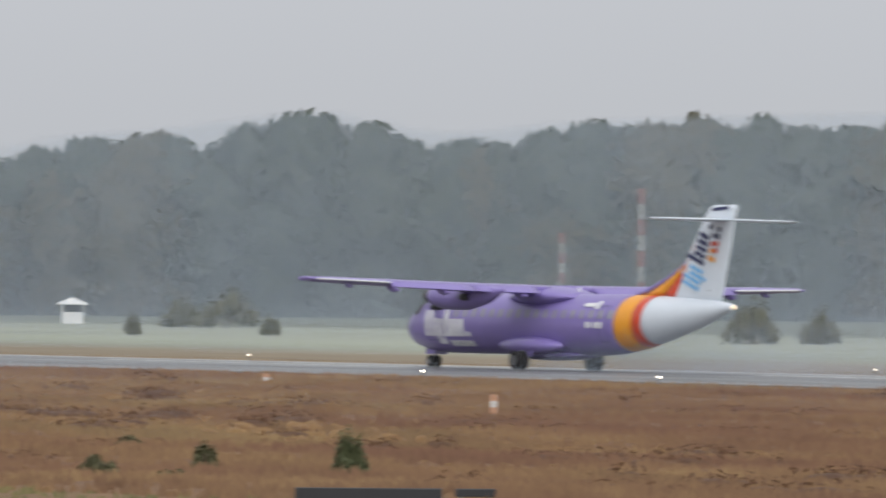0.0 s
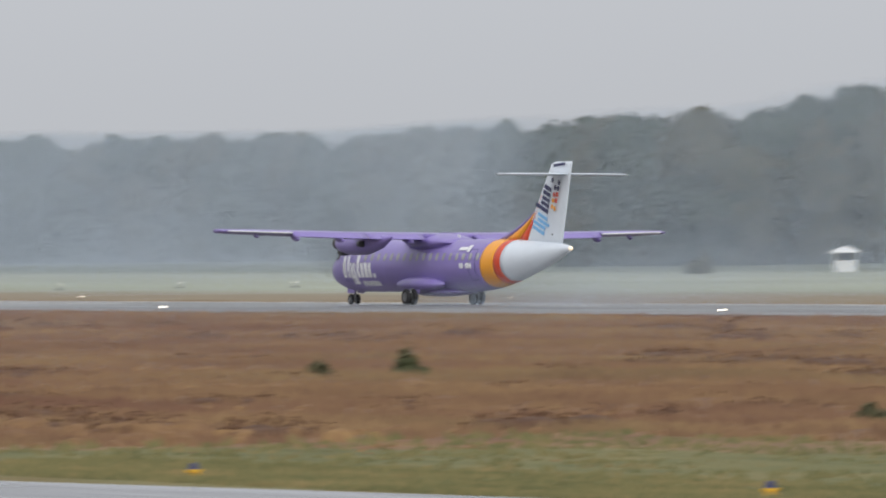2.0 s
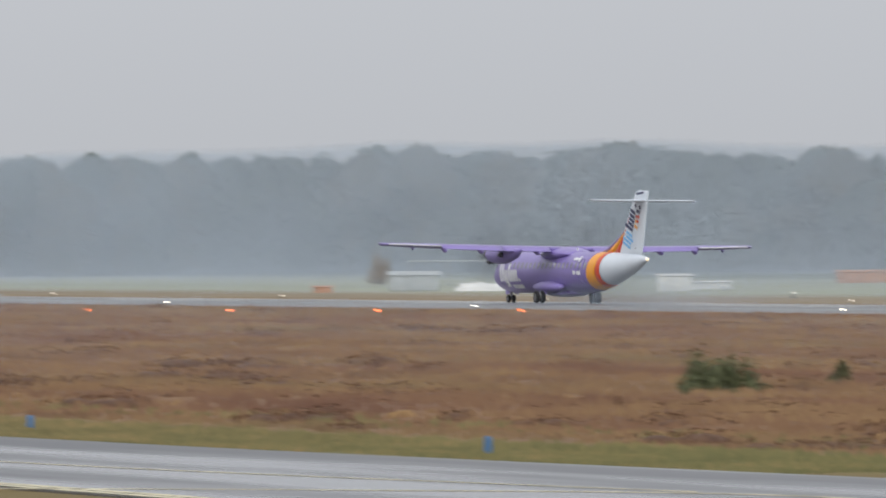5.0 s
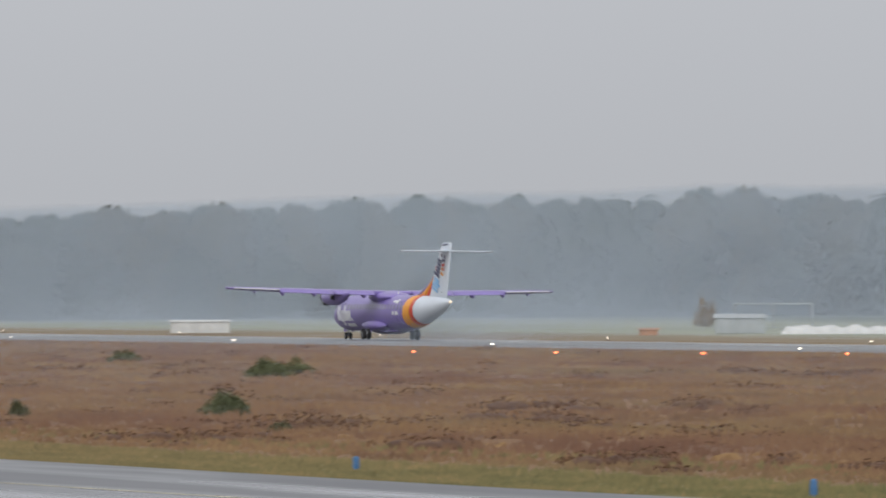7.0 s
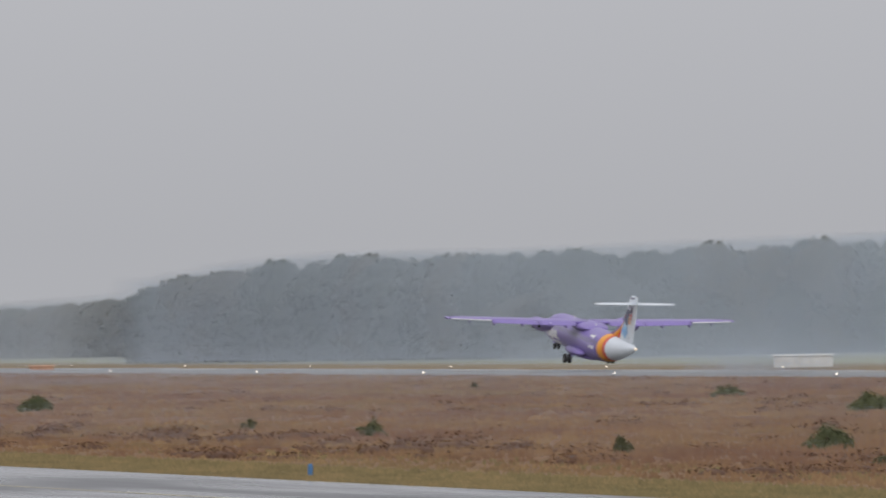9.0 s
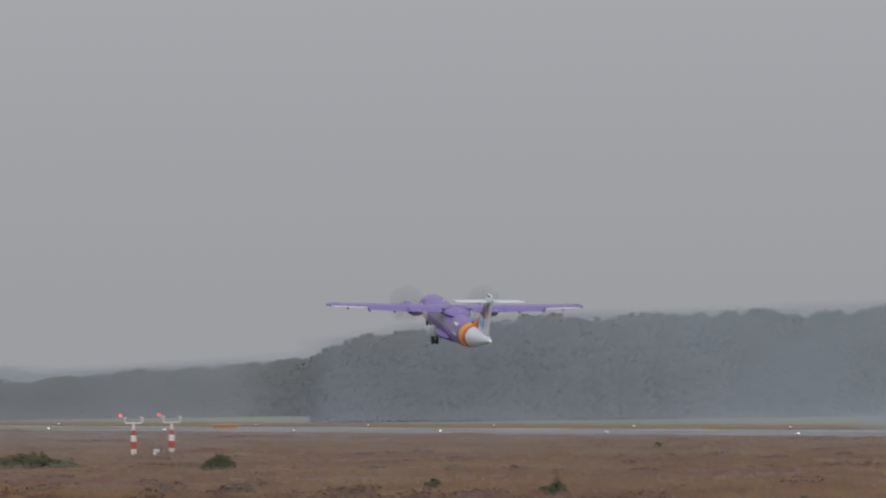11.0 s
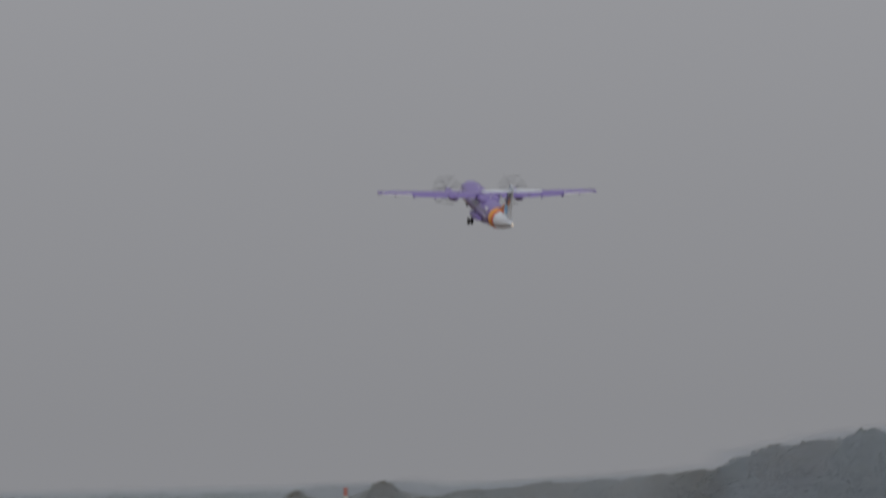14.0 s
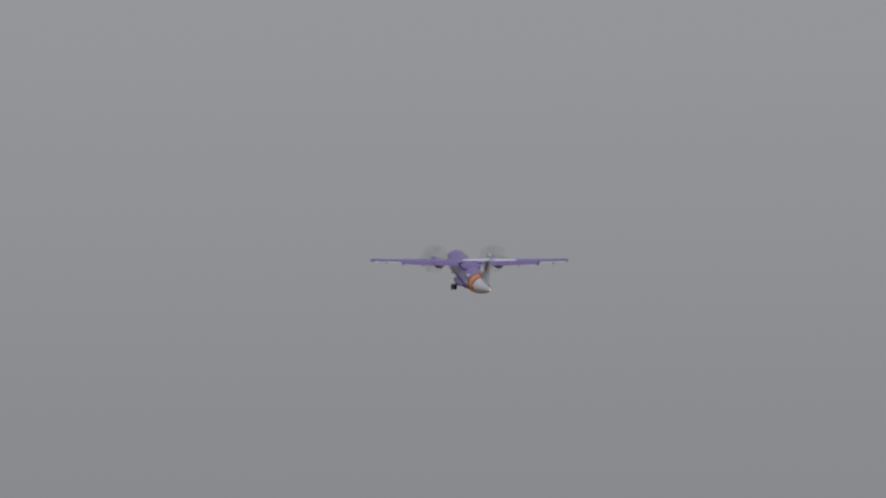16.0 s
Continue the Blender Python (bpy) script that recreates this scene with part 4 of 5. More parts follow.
# heap under white sheeting
x0, y0 = by_bearing(20.316, 865)
x1, y1 = by_bearing(21.103, 865)
L = math.hypot(x1 - x0, y1 - y0)
heap = thing("covered_heap", "long low heap under crumpled white sheeting", "covered heap", pose((x0 + x1) / 2, (y0 + y1) / 2, 0, 0, 0, -20.7))
rings = []
for i in range(60):
    x = -L / 2 + L * i / 59
    s = (1 if 1 < i < 58 else 0.3) * (0.72 + 0.35 * noise.noise(Vector((x * 0.9, 0, 0))) - 0.08 * i / 59)
    rings.append([Vector((x, -1.1, -0.1)), Vector((x, -0.95, 0.35 * s)), Vector((x, -0.5, 0.8 * s + 0.08 * noise.noise(Vector((x * 3, 1, 0))))), Vector((x, 0.3, 0.9 * s)), Vector((x, 1.1, -0.1))])
part("sheeting", loft(B(), rings), "tarp", heap, "crumpled white sheeting")
# striped mast with a chequered cabin, and a small banded post
mx, my = by_bearing(10.845, 1425)
mast = thing("glide_path_mast", "red and white banded mast beside a chequered cabin", "antenna mast", pose(mx, my, 0, 0, 0, -11))
for i in range(6):
    part("mast_section", rod(B(), (0, 0, i * 1.2 - (0.1 if i == 0 else 0)), (0, 0, i * 1.2 + 1.2), 0.48 - 0.03 * i, 0.46 - 0.03 * i, 12), ("hazedwhite", "hazedred")[i % 2], mast)
for i in range(5):
    for j in range(3):
        part("cabin_panel", box(B(), -0.4 + 0.66 * i, 0.26 + 0.66 * i, 0.5, 2.5, 0.5 * j - (0.1 if j == 0 else 0), 0.5 * j + 0.5), ("hazedwhite", "hazedred")[(i + j) % 2], mast)
px, py = by_bearing(10.50, 1468)
far_post = thing("banded_post", "small white and red banded post on the far grass", "post", pose(px, py, 0))
for i in range(4):
    part("post_section", rod(B(), (0, 0, i * 0.45 - (0.1 if i == 0 else 0)), (0, 0, i * 0.45 + 0.45), 0.26, 0.25, 10), ("hazedred", "hazedwhite", "hazedwhite", "galv")[i], far_post)


# ---- plants ----
NORMALS = []


def leaf_cloud(seed, blobs, count, size, flat=0.6, spread=1.06, core=0.85):
    """Leaf sprays scattered in and on the given blobs (centre, radii)."""
    rnd = random.Random(seed)
    verts, faces = [], []
    NORMALS.clear()
    for c, r in blobs:
        n = max(12, int(count * (r[0] * r[2]) ** 0.9))
        for _ in range(n):
            d = Vector((rnd.gauss(0, 1), rnd.gauss(0, 1), rnd.gauss(0, 1))).normalized()
            k = rnd.uniform(0.8, spread)
            p = Vector((c[0] + d.x * r[0] * k, c[1] + d.y * r[1] * k, c[2] + d.z * r[2] * k))
            n_ = (d + Vector((rnd.uniform(-1, 1), rnd.uniform(-1, 1), rnd.uniform(-0.4, 1))) * 0.45).normalized()
            u = n_.orthogonal().normalized()
            u = Matrix.Rotation(rnd.uniform(0, 6.28), 3, n_) @ u
            w = n_.cross(u)
            s = size * rnd.uniform(0.6, 1.35)
            b = len(verts)
            verts += [tuple(p - u * s), tuple(p - w * s * flat + n_ * s * 0.25), tuple(p + u * s), tuple(p + w * s * flat + n_ * s * 0.25)]
            faces += [(b, b + 1, b + 2), (b, b + 2, b + 3)]
            soft = (d + n_ * 0.15 + Vector((0, 0, 1.4))).normalized()
            NORMALS.extend([tuple(soft)] * 4)
        # dense inside of the clump
        o = len(verts)
        for i in range(6):
            lat = -1.45 + 2.9 * i / 5
            for q in range(9):
                a = 2 * math.pi * q / 9
                d = Vector((math.cos(lat) * math.cos(a), math.cos(lat) * math.sin(a), math.sin(lat)))
                verts.append((c[0] + d.x * r[0] * core, c[1] + d.y * r[1] * core, c[2] + d.z * r[2] * core))
                NORMALS.append(tuple((d + Vector((0, 0, 1.4))).normalized()))
        for i in range(5):
            for q in range(9):
                e = (q + 1) % 9
                faces.append((o + i * 9 + q, o + i * 9 + e, o + (i + 1) * 9 + e, o + (i + 1) * 9 + q))
    return verts, faces


def mesh_of(name, verts, faces, material, normals=None):
    me = bpy.data.meshes.new(name)
    me.from_pydata(verts, [], faces)
    me.materials.append(MAT[material])
    if normals:
        me.normals_split_custom_set_from_vertices(normals)
    return me


def envelope_leaves(seed, profile, count, size, rough=0.28, squash=1.0, bumps=1.1, lift=1.7):
    """Leaf sprays over an uneven crown outline. profile: (height, radius) pairs from below."""
    rnd = random.Random(seed)
    off = Vector((seed * 7.3, seed * 3.1, 0))
    verts, faces = [], []
    NORMALS.clear()
    top, low = profile[-1][0], profile[0][0]

    def radius(z):
        for (z0, r0), (z1, r1) in zip(profile, profile[1:]):
            if z0 <= z <= z1:
                k = (z - z0) / (z1 - z0)
                return r0 + (r1 - r0) * k, (r1 - r0) / (z1 - z0)
        return profile[-1][1], -1.0
    for _ in range(count):
        z = low + (top - low) * (1 - (1 - rnd.random()) ** 1.15)
        r, dr = radius(z)
        if rnd.random() > 0.25 + 0.75 * r / max(q[1] for q in profile):
            continue
        a = rnd.uniform(0, 2 * math.pi)
        c, s_ = math.cos(a), math.sin(a)
        n1 = noise.noise(Vector((c * bumps, s_ * bumps, z * 0.55)) + off)
        n2 = noise.noise(Vector((c * 2.6, s_ * 2.6, z * 1.6)) + off)
        k = (1 + rough * 1.4 * n1 + rough * 0.8 * n2) * (rnd.uniform(0.95, 1.07) if rnd.random() < 0.6 else rnd.uniform(1.05, 1.24))
        p = Vector((c * r * k, s_ * r * k * squash, z * 0.985 + 0.15 * n2 + rnd.uniform(-0.3, 0.3)))
        soft = Vector((c, s_, lift - dr * 0.5 + 0.2 * n2)).normalized()
        n_ = (Vector((c, s_, 0.5)) + Vector((rnd.uniform(-1, 1), rnd.uniform(-1, 1), rnd.uniform(-0.5, 1))) * 0.45).normalized()
        u = Matrix.Rotation(rnd.uniform(0, 6.28), 3, n_) @ n_.orthogonal().normalized()
        w = n_.cross(u)
        s = size * rnd.uniform(0.6, 1.4)
        b = len(verts)
        verts += [tuple(p - u * s), tuple(p - w * s * 0.6), tuple(p + u * s), tuple(p + w * s * 0.6)]
        faces += [(b, b + 1, b + 2), (b, b + 2, b + 3)]
        NORMALS.extend([tuple((soft + n_ * 0.04).normalized())] * 4)
    # dense inner twigs and leaves, just under the outer sprays
    levels, sides = 12, 18
    o = len(verts)
    for i in range(levels):
        z = low + (top - low) * 0.985 * i / (levels - 1)
        r, dr = radius(z)
        for q in range(sides):
            a = 2 * math.pi * q / sides
            c, s_ = math.cos(a), math.sin(a)
            n1 = noise.noise(Vector((c * bumps, s_ * bumps, z * 0.55)) + off)
            n2 = noise.noise(Vector((c * 2.6, s_ * 2.6, z * 1.6)) + off)
            k = (1 + rough * 1.4 * n1 + rough * 0.8 * n2) * 0.86
            verts.append((c * r * k, s_ * r * k * squash, z + 0.15 * n2))
            NORMALS.append(tuple(Vector((c, s_, -dr * 0.6 + lift + 0.14 * n2)).normalized()))
    for i in range(levels - 1):
        for q in range(sides):
            e = (q + 1) % sides
            faces.append((o + i * sides + q, o + i * sides + e, o + (i + 1) * sides + e, o + (i + 1) * sides + q))
    faces.append(tuple(o + (levels - 1) * sides + q for q in range(sides)))
    return verts, faces


def tree_meshes(seed, kind):
    """Trunk with limbs, and a crown of leaf sprays, for a tree about 10 m high."""
    rnd = random.Random(seed)
    bm = B()
    rod(bm, (0, 0, -0.3), (0.1, 0, 4.5), 0.22, 0.15, 8)
    rod(bm, (0.1, 0, 4.5), (0.15, 0.1, 8.8), 0.15, 0.04, 7)
    for q in range(9):
        z, a = 1.5 + 0.75 * q, rnd.uniform(0, 6.28)
        rod(bm, (0.1, 0, z), (1.6 * math.cos(a), 1.6 * math.sin(a), z + 1.0), 0.07, 0.02, 5)
    me = bpy.data.meshes.new("trunk")
    bm.to_mesh(me)
    bm.free()
    me.materials.append(MAT["bark"])
    j = lambda r: r * (rnd.uniform(0.95, 1.07) if rnd.random() < 0.6 else rnd.uniform(1.05, 1.24))
    if kind == "pine":
        prof = [(0.0, j(3.0)), (1.5, j(3.4)), (3.5, j(3.7)), (5.5, j(3.8)), (7.0, j(3.7)), (8.2, j(3.1)), (9.1, j(2.1)), (9.75, 0.5)]
    else:
        prof = [(0.0, j(3.2)), (1.5, j(3.8)), (3.5, j(4.2)), (5.5, j(4.3)), (7.0, j(4.2)), (8.2, j(3.6)), (9.1, j(2.4)), (9.75, 0.6)]
    crown = mesh_of("crown", *envelope_leaves(seed + 1, prof, 1650, 0.36, 0.24, lift=1.3), kind, NORMALS)
    return me, crown


VARIANTS = [tree_meshes(i, "pine" if i % 3 else "oak") for i in range(9)]


def tree(b, d, h, wide=1.0, pick=None, label="", rnd=random.Random(3)):
    i = rnd.randrange(9) if pick is None else pick
    x, y = by_bearing(b, d)
    trunk, crown = VARIANTS[i]
    ob = thing("tree", label or ("dull green pine at the misty forest edge" if i % 3 else "olive-brown autumn oak at the misty forest edge"), "tree", pose(x, y, 0, 0, 0, rnd.uniform(0, 360)), "forest edge")
    s = h / 9.7
    ob.scale = (s * wide, s * wide, s)
    for nm, me in (("trunk", trunk), ("crown", crown)):
        o = new(nm, me)
        o.parent = ob
    return ob


# skyline: bearing, elevation of the tree tops in degrees, distance of the forest edge
SKYLINE = [(8.0, -0.10, 1620), (10.38, -0.09, 1620), (10.5, 0.05, 1600), (10.62, 0.05, 1600), (10.76, 0.0, 1600), (10.95, 0.05, 1600), (11.06, 0.10, 1590), (11.18, 0.03, 1590), (11.6, 0.07, 1590), (12.0, 0.10, 1580), (12.9, 0.15, 1550), (13.05, 0.16, 1540),
           (13.1, 0.22, 1330), (13.4, 0.30, 1320), (13.85, 0.36, 1300), (14.5, 0.39, 1280), (15.1, 0.38, 1260), (16.0, 0.41, 1250), (17.1, 0.44, 1250), (18.3, 0.48, 1260), (19.2, 0.48, 1270),
           (20.0, 0.53, 1280), (20.5, 0.50, 1280), (21.4, 0.53, 1250), (22.0, 0.49, 1230), (23.8, 0.46, 1190), (24.4, 0.51, 1180), (25.1, 0.49, 1170), (25.6, 0.50, 1160), (26.1, 0.49, 1150), (27.0, 0.55, 1140), (27.6, 0.57, 1130),
           (27.66, 0.57, 940), (27.9, 0.61, 935), (28.6, 0.60, 930), (29.1, 0.74, 930), (29.7, 0.76, 930), (30.0, 0.82, 930), (30.4, 0.87, 930), (30.6, 0.91, 930), (30.85, 0.85, 930), (31.0, 0.77, 930), (31.5, 0.76, 930), (31.9, 0.83, 930), (33.0, 0.88, 930), (34.0, 0.9, 930), (36.0, 0.85, 930)]


def skyline(b):
    for p, q in zip(SKYLINE, SKYLINE[1:]):
        if p[0] <= b <= q[0]:
            k = (b - p[0]) / max(1e-6, q[0] - p[0])
            return p[1] + (q[1] - p[1]) * k, p[2] + (q[2] - p[2]) * k
    return SKYLINE[-1][1:]


rnd = random.Random(11)
b = 8.2
while b < 35.8:
    e, d = skyline(b)
    dd = d + rnd.uniform(-1.5, 1.5)
    h = (4.75 + dd * math.tan(radians(e))) * rnd.uniform(0.94, 1.015)
    if rnd.random() < 0.4:
        # younger trees along the edge
        h, dd = h * rnd.uniform(0.55, 0.9), dd - rnd.uniform(0.5, 2.5)
    wide = max(0.52, min(1.25, 8.6 / h)) * rnd.uniform(0.8, 1.3)
    tree(b, dd, h, wide, rnd=rnd)
    b += math.degrees(max(2.0, h * 0.16 * wide) / d) * rnd.uniform(0.7, 1.15)

# depth of the wood behind its edge, one mass
wood_v, wood_f, wood_n = [], [], []
b = 8.1
while b < 36:
    for row in range(3):
        e, d = skyline(b)
        dd = d + 9 + 15 * row + rnd.uniform(-5, 5)
        top = 4.75 + dd * math.tan(radians(e))
        h = top * rnd.uniform(0.88, 1.0)
        x, y = by_bearing(b + rnd.uniform(-0.1, 0.1), dd)
        blobs = [((x + rnd.uniform(-1.5, 1.5), y + rnd.uniform(-1.5, 1.5), h * z), (h * r, h * r, h * 0.15)) for z, r in ((0.15, 0.24), (0.32, 0.26), (0.5, 0.25), (0.68, 0.21), (0.84, 0.14))]
        v, f = leaf_cloud(int(b * 1000) + row, blobs, 5, 0.85)
        wood_n += NORMALS
        o = len(wood_v)
        wood_v += v
        wood_f += [tuple(i + o for i in q) for q in f]
    b += math.degrees(4.2 / skyline(b)[1])
wood = new("forest", mesh_of("forest", wood_v, wood_f, "pine", wood_n))
tagged(wood, "dense grey-green mixed forest behind the airfield", "forest", kind="stuff")
# far low ridge of woods
ridge_v, ridge_f = [], []
for i in range(200):
    bb = 6 + 8 * i / 200
    x, y = by_bearing(bb, 3000 + rnd.uniform(-60, 60))
    top = 4.75 + 3000 * math.tan(radians(0.075 + 0.03 * noise.noise(Vector((bb * 2, 0, 0)))))
    v, f = leaf_cloud(i + 9000, [((x, y, top * 0.3), (5, 5, top * 0.33)), ((x, y, top * 0.72), (4.2, 4.2, top * 0.26))], 3, 2.0)
    o = len(ridge_v)
    ridge_v += v
    ridge_f += [tuple(j + o for j in q) for q in f]
tagged(new("far_woods", mesh_of("far_woods", ridge_v, ridge_f, "pine")), "pale line of far woods", "woods", kind="stuff")


# ---- strips imitating haze between the airfield and the forest ----
# sky-toned colours of the strips that stand in for haze; the spray shares the first
k = Nodes("haze_and_spray", 1.0, spec=0.0)
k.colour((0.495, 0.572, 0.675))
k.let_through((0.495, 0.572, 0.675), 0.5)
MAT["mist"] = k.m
k = Nodes("far_haze_strips", 1.0, spec=0.0)
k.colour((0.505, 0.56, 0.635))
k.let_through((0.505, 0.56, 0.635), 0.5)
MAT["farhaze"] = k.m


def haze_strata(name, label, b0, b1, low, high, thick, span, base=0.0, pitch=0.0008, step=0.22, ramps=(), material="mist"):
    """Haze imitated by very many hair-thin level strips, hung at all distances of a stretch.
    low, high: elevations in degrees; thick: share of the view that they cover; span(b): nearest and farthest distance,
    top elevation."""
    r = np.random.default_rng(int(b0 * 10))
    bs = np.linspace(b0, b1, max(2, int((b1 - b0) / step) + 1))
    ends = np.array([span(b) for b in bs])
    verts, faces = [], []
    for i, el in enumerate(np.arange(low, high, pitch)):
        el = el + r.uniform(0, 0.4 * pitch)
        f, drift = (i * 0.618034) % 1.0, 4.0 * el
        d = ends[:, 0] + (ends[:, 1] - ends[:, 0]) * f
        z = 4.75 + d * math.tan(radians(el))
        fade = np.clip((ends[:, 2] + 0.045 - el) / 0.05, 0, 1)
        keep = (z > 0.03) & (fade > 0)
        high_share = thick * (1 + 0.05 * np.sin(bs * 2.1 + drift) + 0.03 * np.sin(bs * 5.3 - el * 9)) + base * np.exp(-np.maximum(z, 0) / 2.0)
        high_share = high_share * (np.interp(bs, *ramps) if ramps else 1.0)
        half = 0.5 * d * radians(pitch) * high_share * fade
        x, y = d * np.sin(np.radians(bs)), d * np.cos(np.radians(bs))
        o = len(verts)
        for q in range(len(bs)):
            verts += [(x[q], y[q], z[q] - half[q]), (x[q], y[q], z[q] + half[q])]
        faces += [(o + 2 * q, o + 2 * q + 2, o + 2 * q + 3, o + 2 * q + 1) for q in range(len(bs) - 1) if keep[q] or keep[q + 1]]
    lit = np.array(verts) * (-0.6, -0.6, 0)
    lit /= np.linalg.norm(lit, axis=1)[:, None] / 0.6
    lit[:, 2] = 0.8
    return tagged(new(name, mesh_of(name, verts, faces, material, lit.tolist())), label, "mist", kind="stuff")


def before_wood(first):
    """Nearest and farthest distance and top of the haze strips before a stretch of forest that begins at the bearing
    first.
    """
    def span(b):
        d = skyline(max(b, first))[1]
        e = sum(skyline(max(q, first))[0] for q in (b - 0.2, b, b + 0.2)) / 3 + (0.06 if b < 11.4 else 0.0)
        return min(d - 80, 268 / math.sin(radians(b))), d - 7, e - 0.3 * max(0.0, first - b)
    return span


haze_strata("mist", "thin grey strips imitating haze over the far grass", 27.1, 36.0, -0.5, 1.0, 0.37, before_wood(27.67), 0.22, ramps=((27.1, 27.67), (0, 1)))
haze_strata("mist", "grey strips imitating haze before the long forest edge", 12.7, 27.64, -0.42, 0.70, 0.65, before_wood(13.12), 0.25, ramps=((12.7, 13.1, 16.0, 19.0, 27.1, 27.64), (0, 0.9, 1, 1, 1, 0)))
haze_strata("mist", "dense pale strips imitating haze before the low far trees", 8.0, 13.04, -0.22, 0.32, 0.62, before_wood(8.0), 0.2, ramps=((12.7, 13.04), (1, 0.1)), material="farhaze")
haze_strata("mist", "pale strips imitating haze before the line of far woods", 6.0, 14.2, -0.15, 0.22, 0.8, lambda b: (1680, 2900, 0.09), material="farhaze")


def heath_haze():
    """Haze over the heath and the runway edge imitated by level strips below half a metre, covering more far off."""
    r = np.random.default_rng(31)
    bs = np.linspace(8.5, 34.5, 66)
    verts, faces = [], []
    pitch = 0.0011
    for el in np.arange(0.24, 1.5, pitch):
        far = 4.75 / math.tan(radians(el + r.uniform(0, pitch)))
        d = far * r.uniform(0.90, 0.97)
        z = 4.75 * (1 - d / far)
        # strips widen with distance, imitating haze that pales the far heath
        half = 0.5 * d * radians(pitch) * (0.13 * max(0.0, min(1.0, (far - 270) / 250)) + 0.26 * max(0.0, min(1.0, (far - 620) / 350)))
        x, y = d * np.sin(np.radians(bs)), d * np.cos(np.radians(bs))
        keep = (x > 84) & (x < 236)
        o = len(verts)
        for q in range(len(bs)):
            verts += [(x[q], y[q], z - half), (x[q], y[q], z + half)]
        faces += [(o + 2 * q, o + 2 * q + 2, o + 2 * q + 3, o + 2 * q + 1) for q in range(len(bs) - 1) if keep[q] and keep[q + 1]]
    lit = np.array(verts) * (-0.6, -0.6, 0)
    lit /= np.linalg.norm(lit, axis=1)[:, None] / 0.6
    lit[:, 2] = 0.8
    tagged(new("heath_haze", mesh_of("heath_haze", verts, faces, "mist", lit.tolist())), "thin pale strips imitating haze over the brown heath", "mist", kind="stuff")


heath_haze()


def make_spray():
    """Fine spray that the wheels throw up from the wet runway, in thin level threads behind the airliner."""
    r = np.random.default_rng(12)
    verts, faces = [], []
    ys = np.linspace(3.0, -46.0, 26)
    for x in (-3.0, -1.8, -0.6, 0.6, 1.8, 3.0):
        for z in np.arange(0.06, 3.0, 0.016):
            tail = r.uniform(0.75, 1.15)
            back = (3.0 - ys) / 49 / tail
            swell = np.clip(back * 7, 0, 1) * np.clip(1 - back, 0, 1) ** 1.2
            ceiling = 0.35 + 3.2 * np.clip(back, 0, 1) ** 0.6
            share = 0.2 * swell * np.clip(1.15 - z / ceiling, 0, 1) * (1 + 0.35 * np.sin(ys * 0.9 + z * 2.2 + x))
            half = 0.5 * 0.016 * share
            xx = x * (0.6 + 0.9 * np.clip(back, 0, 1)) + 0.15 * np.sin(ys * 0.5 + z)
            o = len(verts)
            for q in range(len(ys)):
                verts += [(xx[q], ys[q], z - half[q]), (xx[q], ys[q], z + half[q])]
            faces += [(o + 2 * q, o + 2 * q + 2, o + 2 * q + 3, o + 2 * q + 1) for q in range(len(ys) - 1) if share[q] + share[q + 1] > 0.004]
    return tagged(new("spray", mesh_of("spray", verts, faces, "mist", [(-0.7, -0.2, 0.68)] * len(verts))), "pale water spray thrown up from the wet runway by the wheels", "spray", kind="stuff")


spray = make_spray()
# single trees before the forest
tree(11.00, 1561, 6.6, 0.6, 1, "", rnd)
tree(11.115, 1562, 7.3, 0.6, 2, "", rnd)
tree(11.06, 1560, 8.2, 0.62, 0, "round dark oak standing alone before the woods", rnd)
tree(10.47, 1571, 5.6, 0.7, 4, "", rnd)
tree(10.56, 1570, 7.0, 0.62, 3, "round dark tree standing alone before the woods", rnd)
tree(10.75, 1575, 5.4, 1.3, 6, "", rnd)


def bush(x, y, w, h, seed, material="shrub", label="dense dark green bush on the brown heath"):
    r = random.Random(seed)
    ob = thing("bush", label, "bush", pose(x, y, -0.06, 0, 0, -math.degrees(math.atan2(x, y)) + r.uniform(-15, 15)), "heath bushes")
    blobs = []
    for i in range(15):
        k = (i - 7) / 7
        hh = h * (1 - 0.6 * k * k) * r.uniform(0.5, 1.08)
        rise = r.uniform(0.30, 0.66)
        blobs.append(((k * w * 0.40 + r.uniform(-0.04, 0.04) * w, r.uniform(-0.14, 0.14) * w, hh * rise), (w * r.uniform(0.07, 0.14), w * 0.13, hh * (0.98 - rise))))
    o = new("foliage", mesh_of("foliage", *leaf_cloud(seed, blobs, 3400 / max(0.6, h * w), 0.045 + 0.012 * w, 0.5, 1.42, 0.68), material, NORMALS))
    o.parent = ob
    bm = B()
    for i in range(7):
        rod(bm, (r.uniform(-0.1, 0.1) * w, r.uniform(-0.1, 0.1), -0.1), (r.uniform(-0.35, 0.35) * w, r.uniform(-0.2, 0.2), h * r.uniform(0.4, 0.8)), 0.03, 0.012, 5)
    part("stems", bm, "bark", ob)


def far_bush(bb, d, h, w, label, material="scrub"):
    x, y = by_bearing(bb, d)
    bush(x, y, w, h, int(bb * 100), material, label)


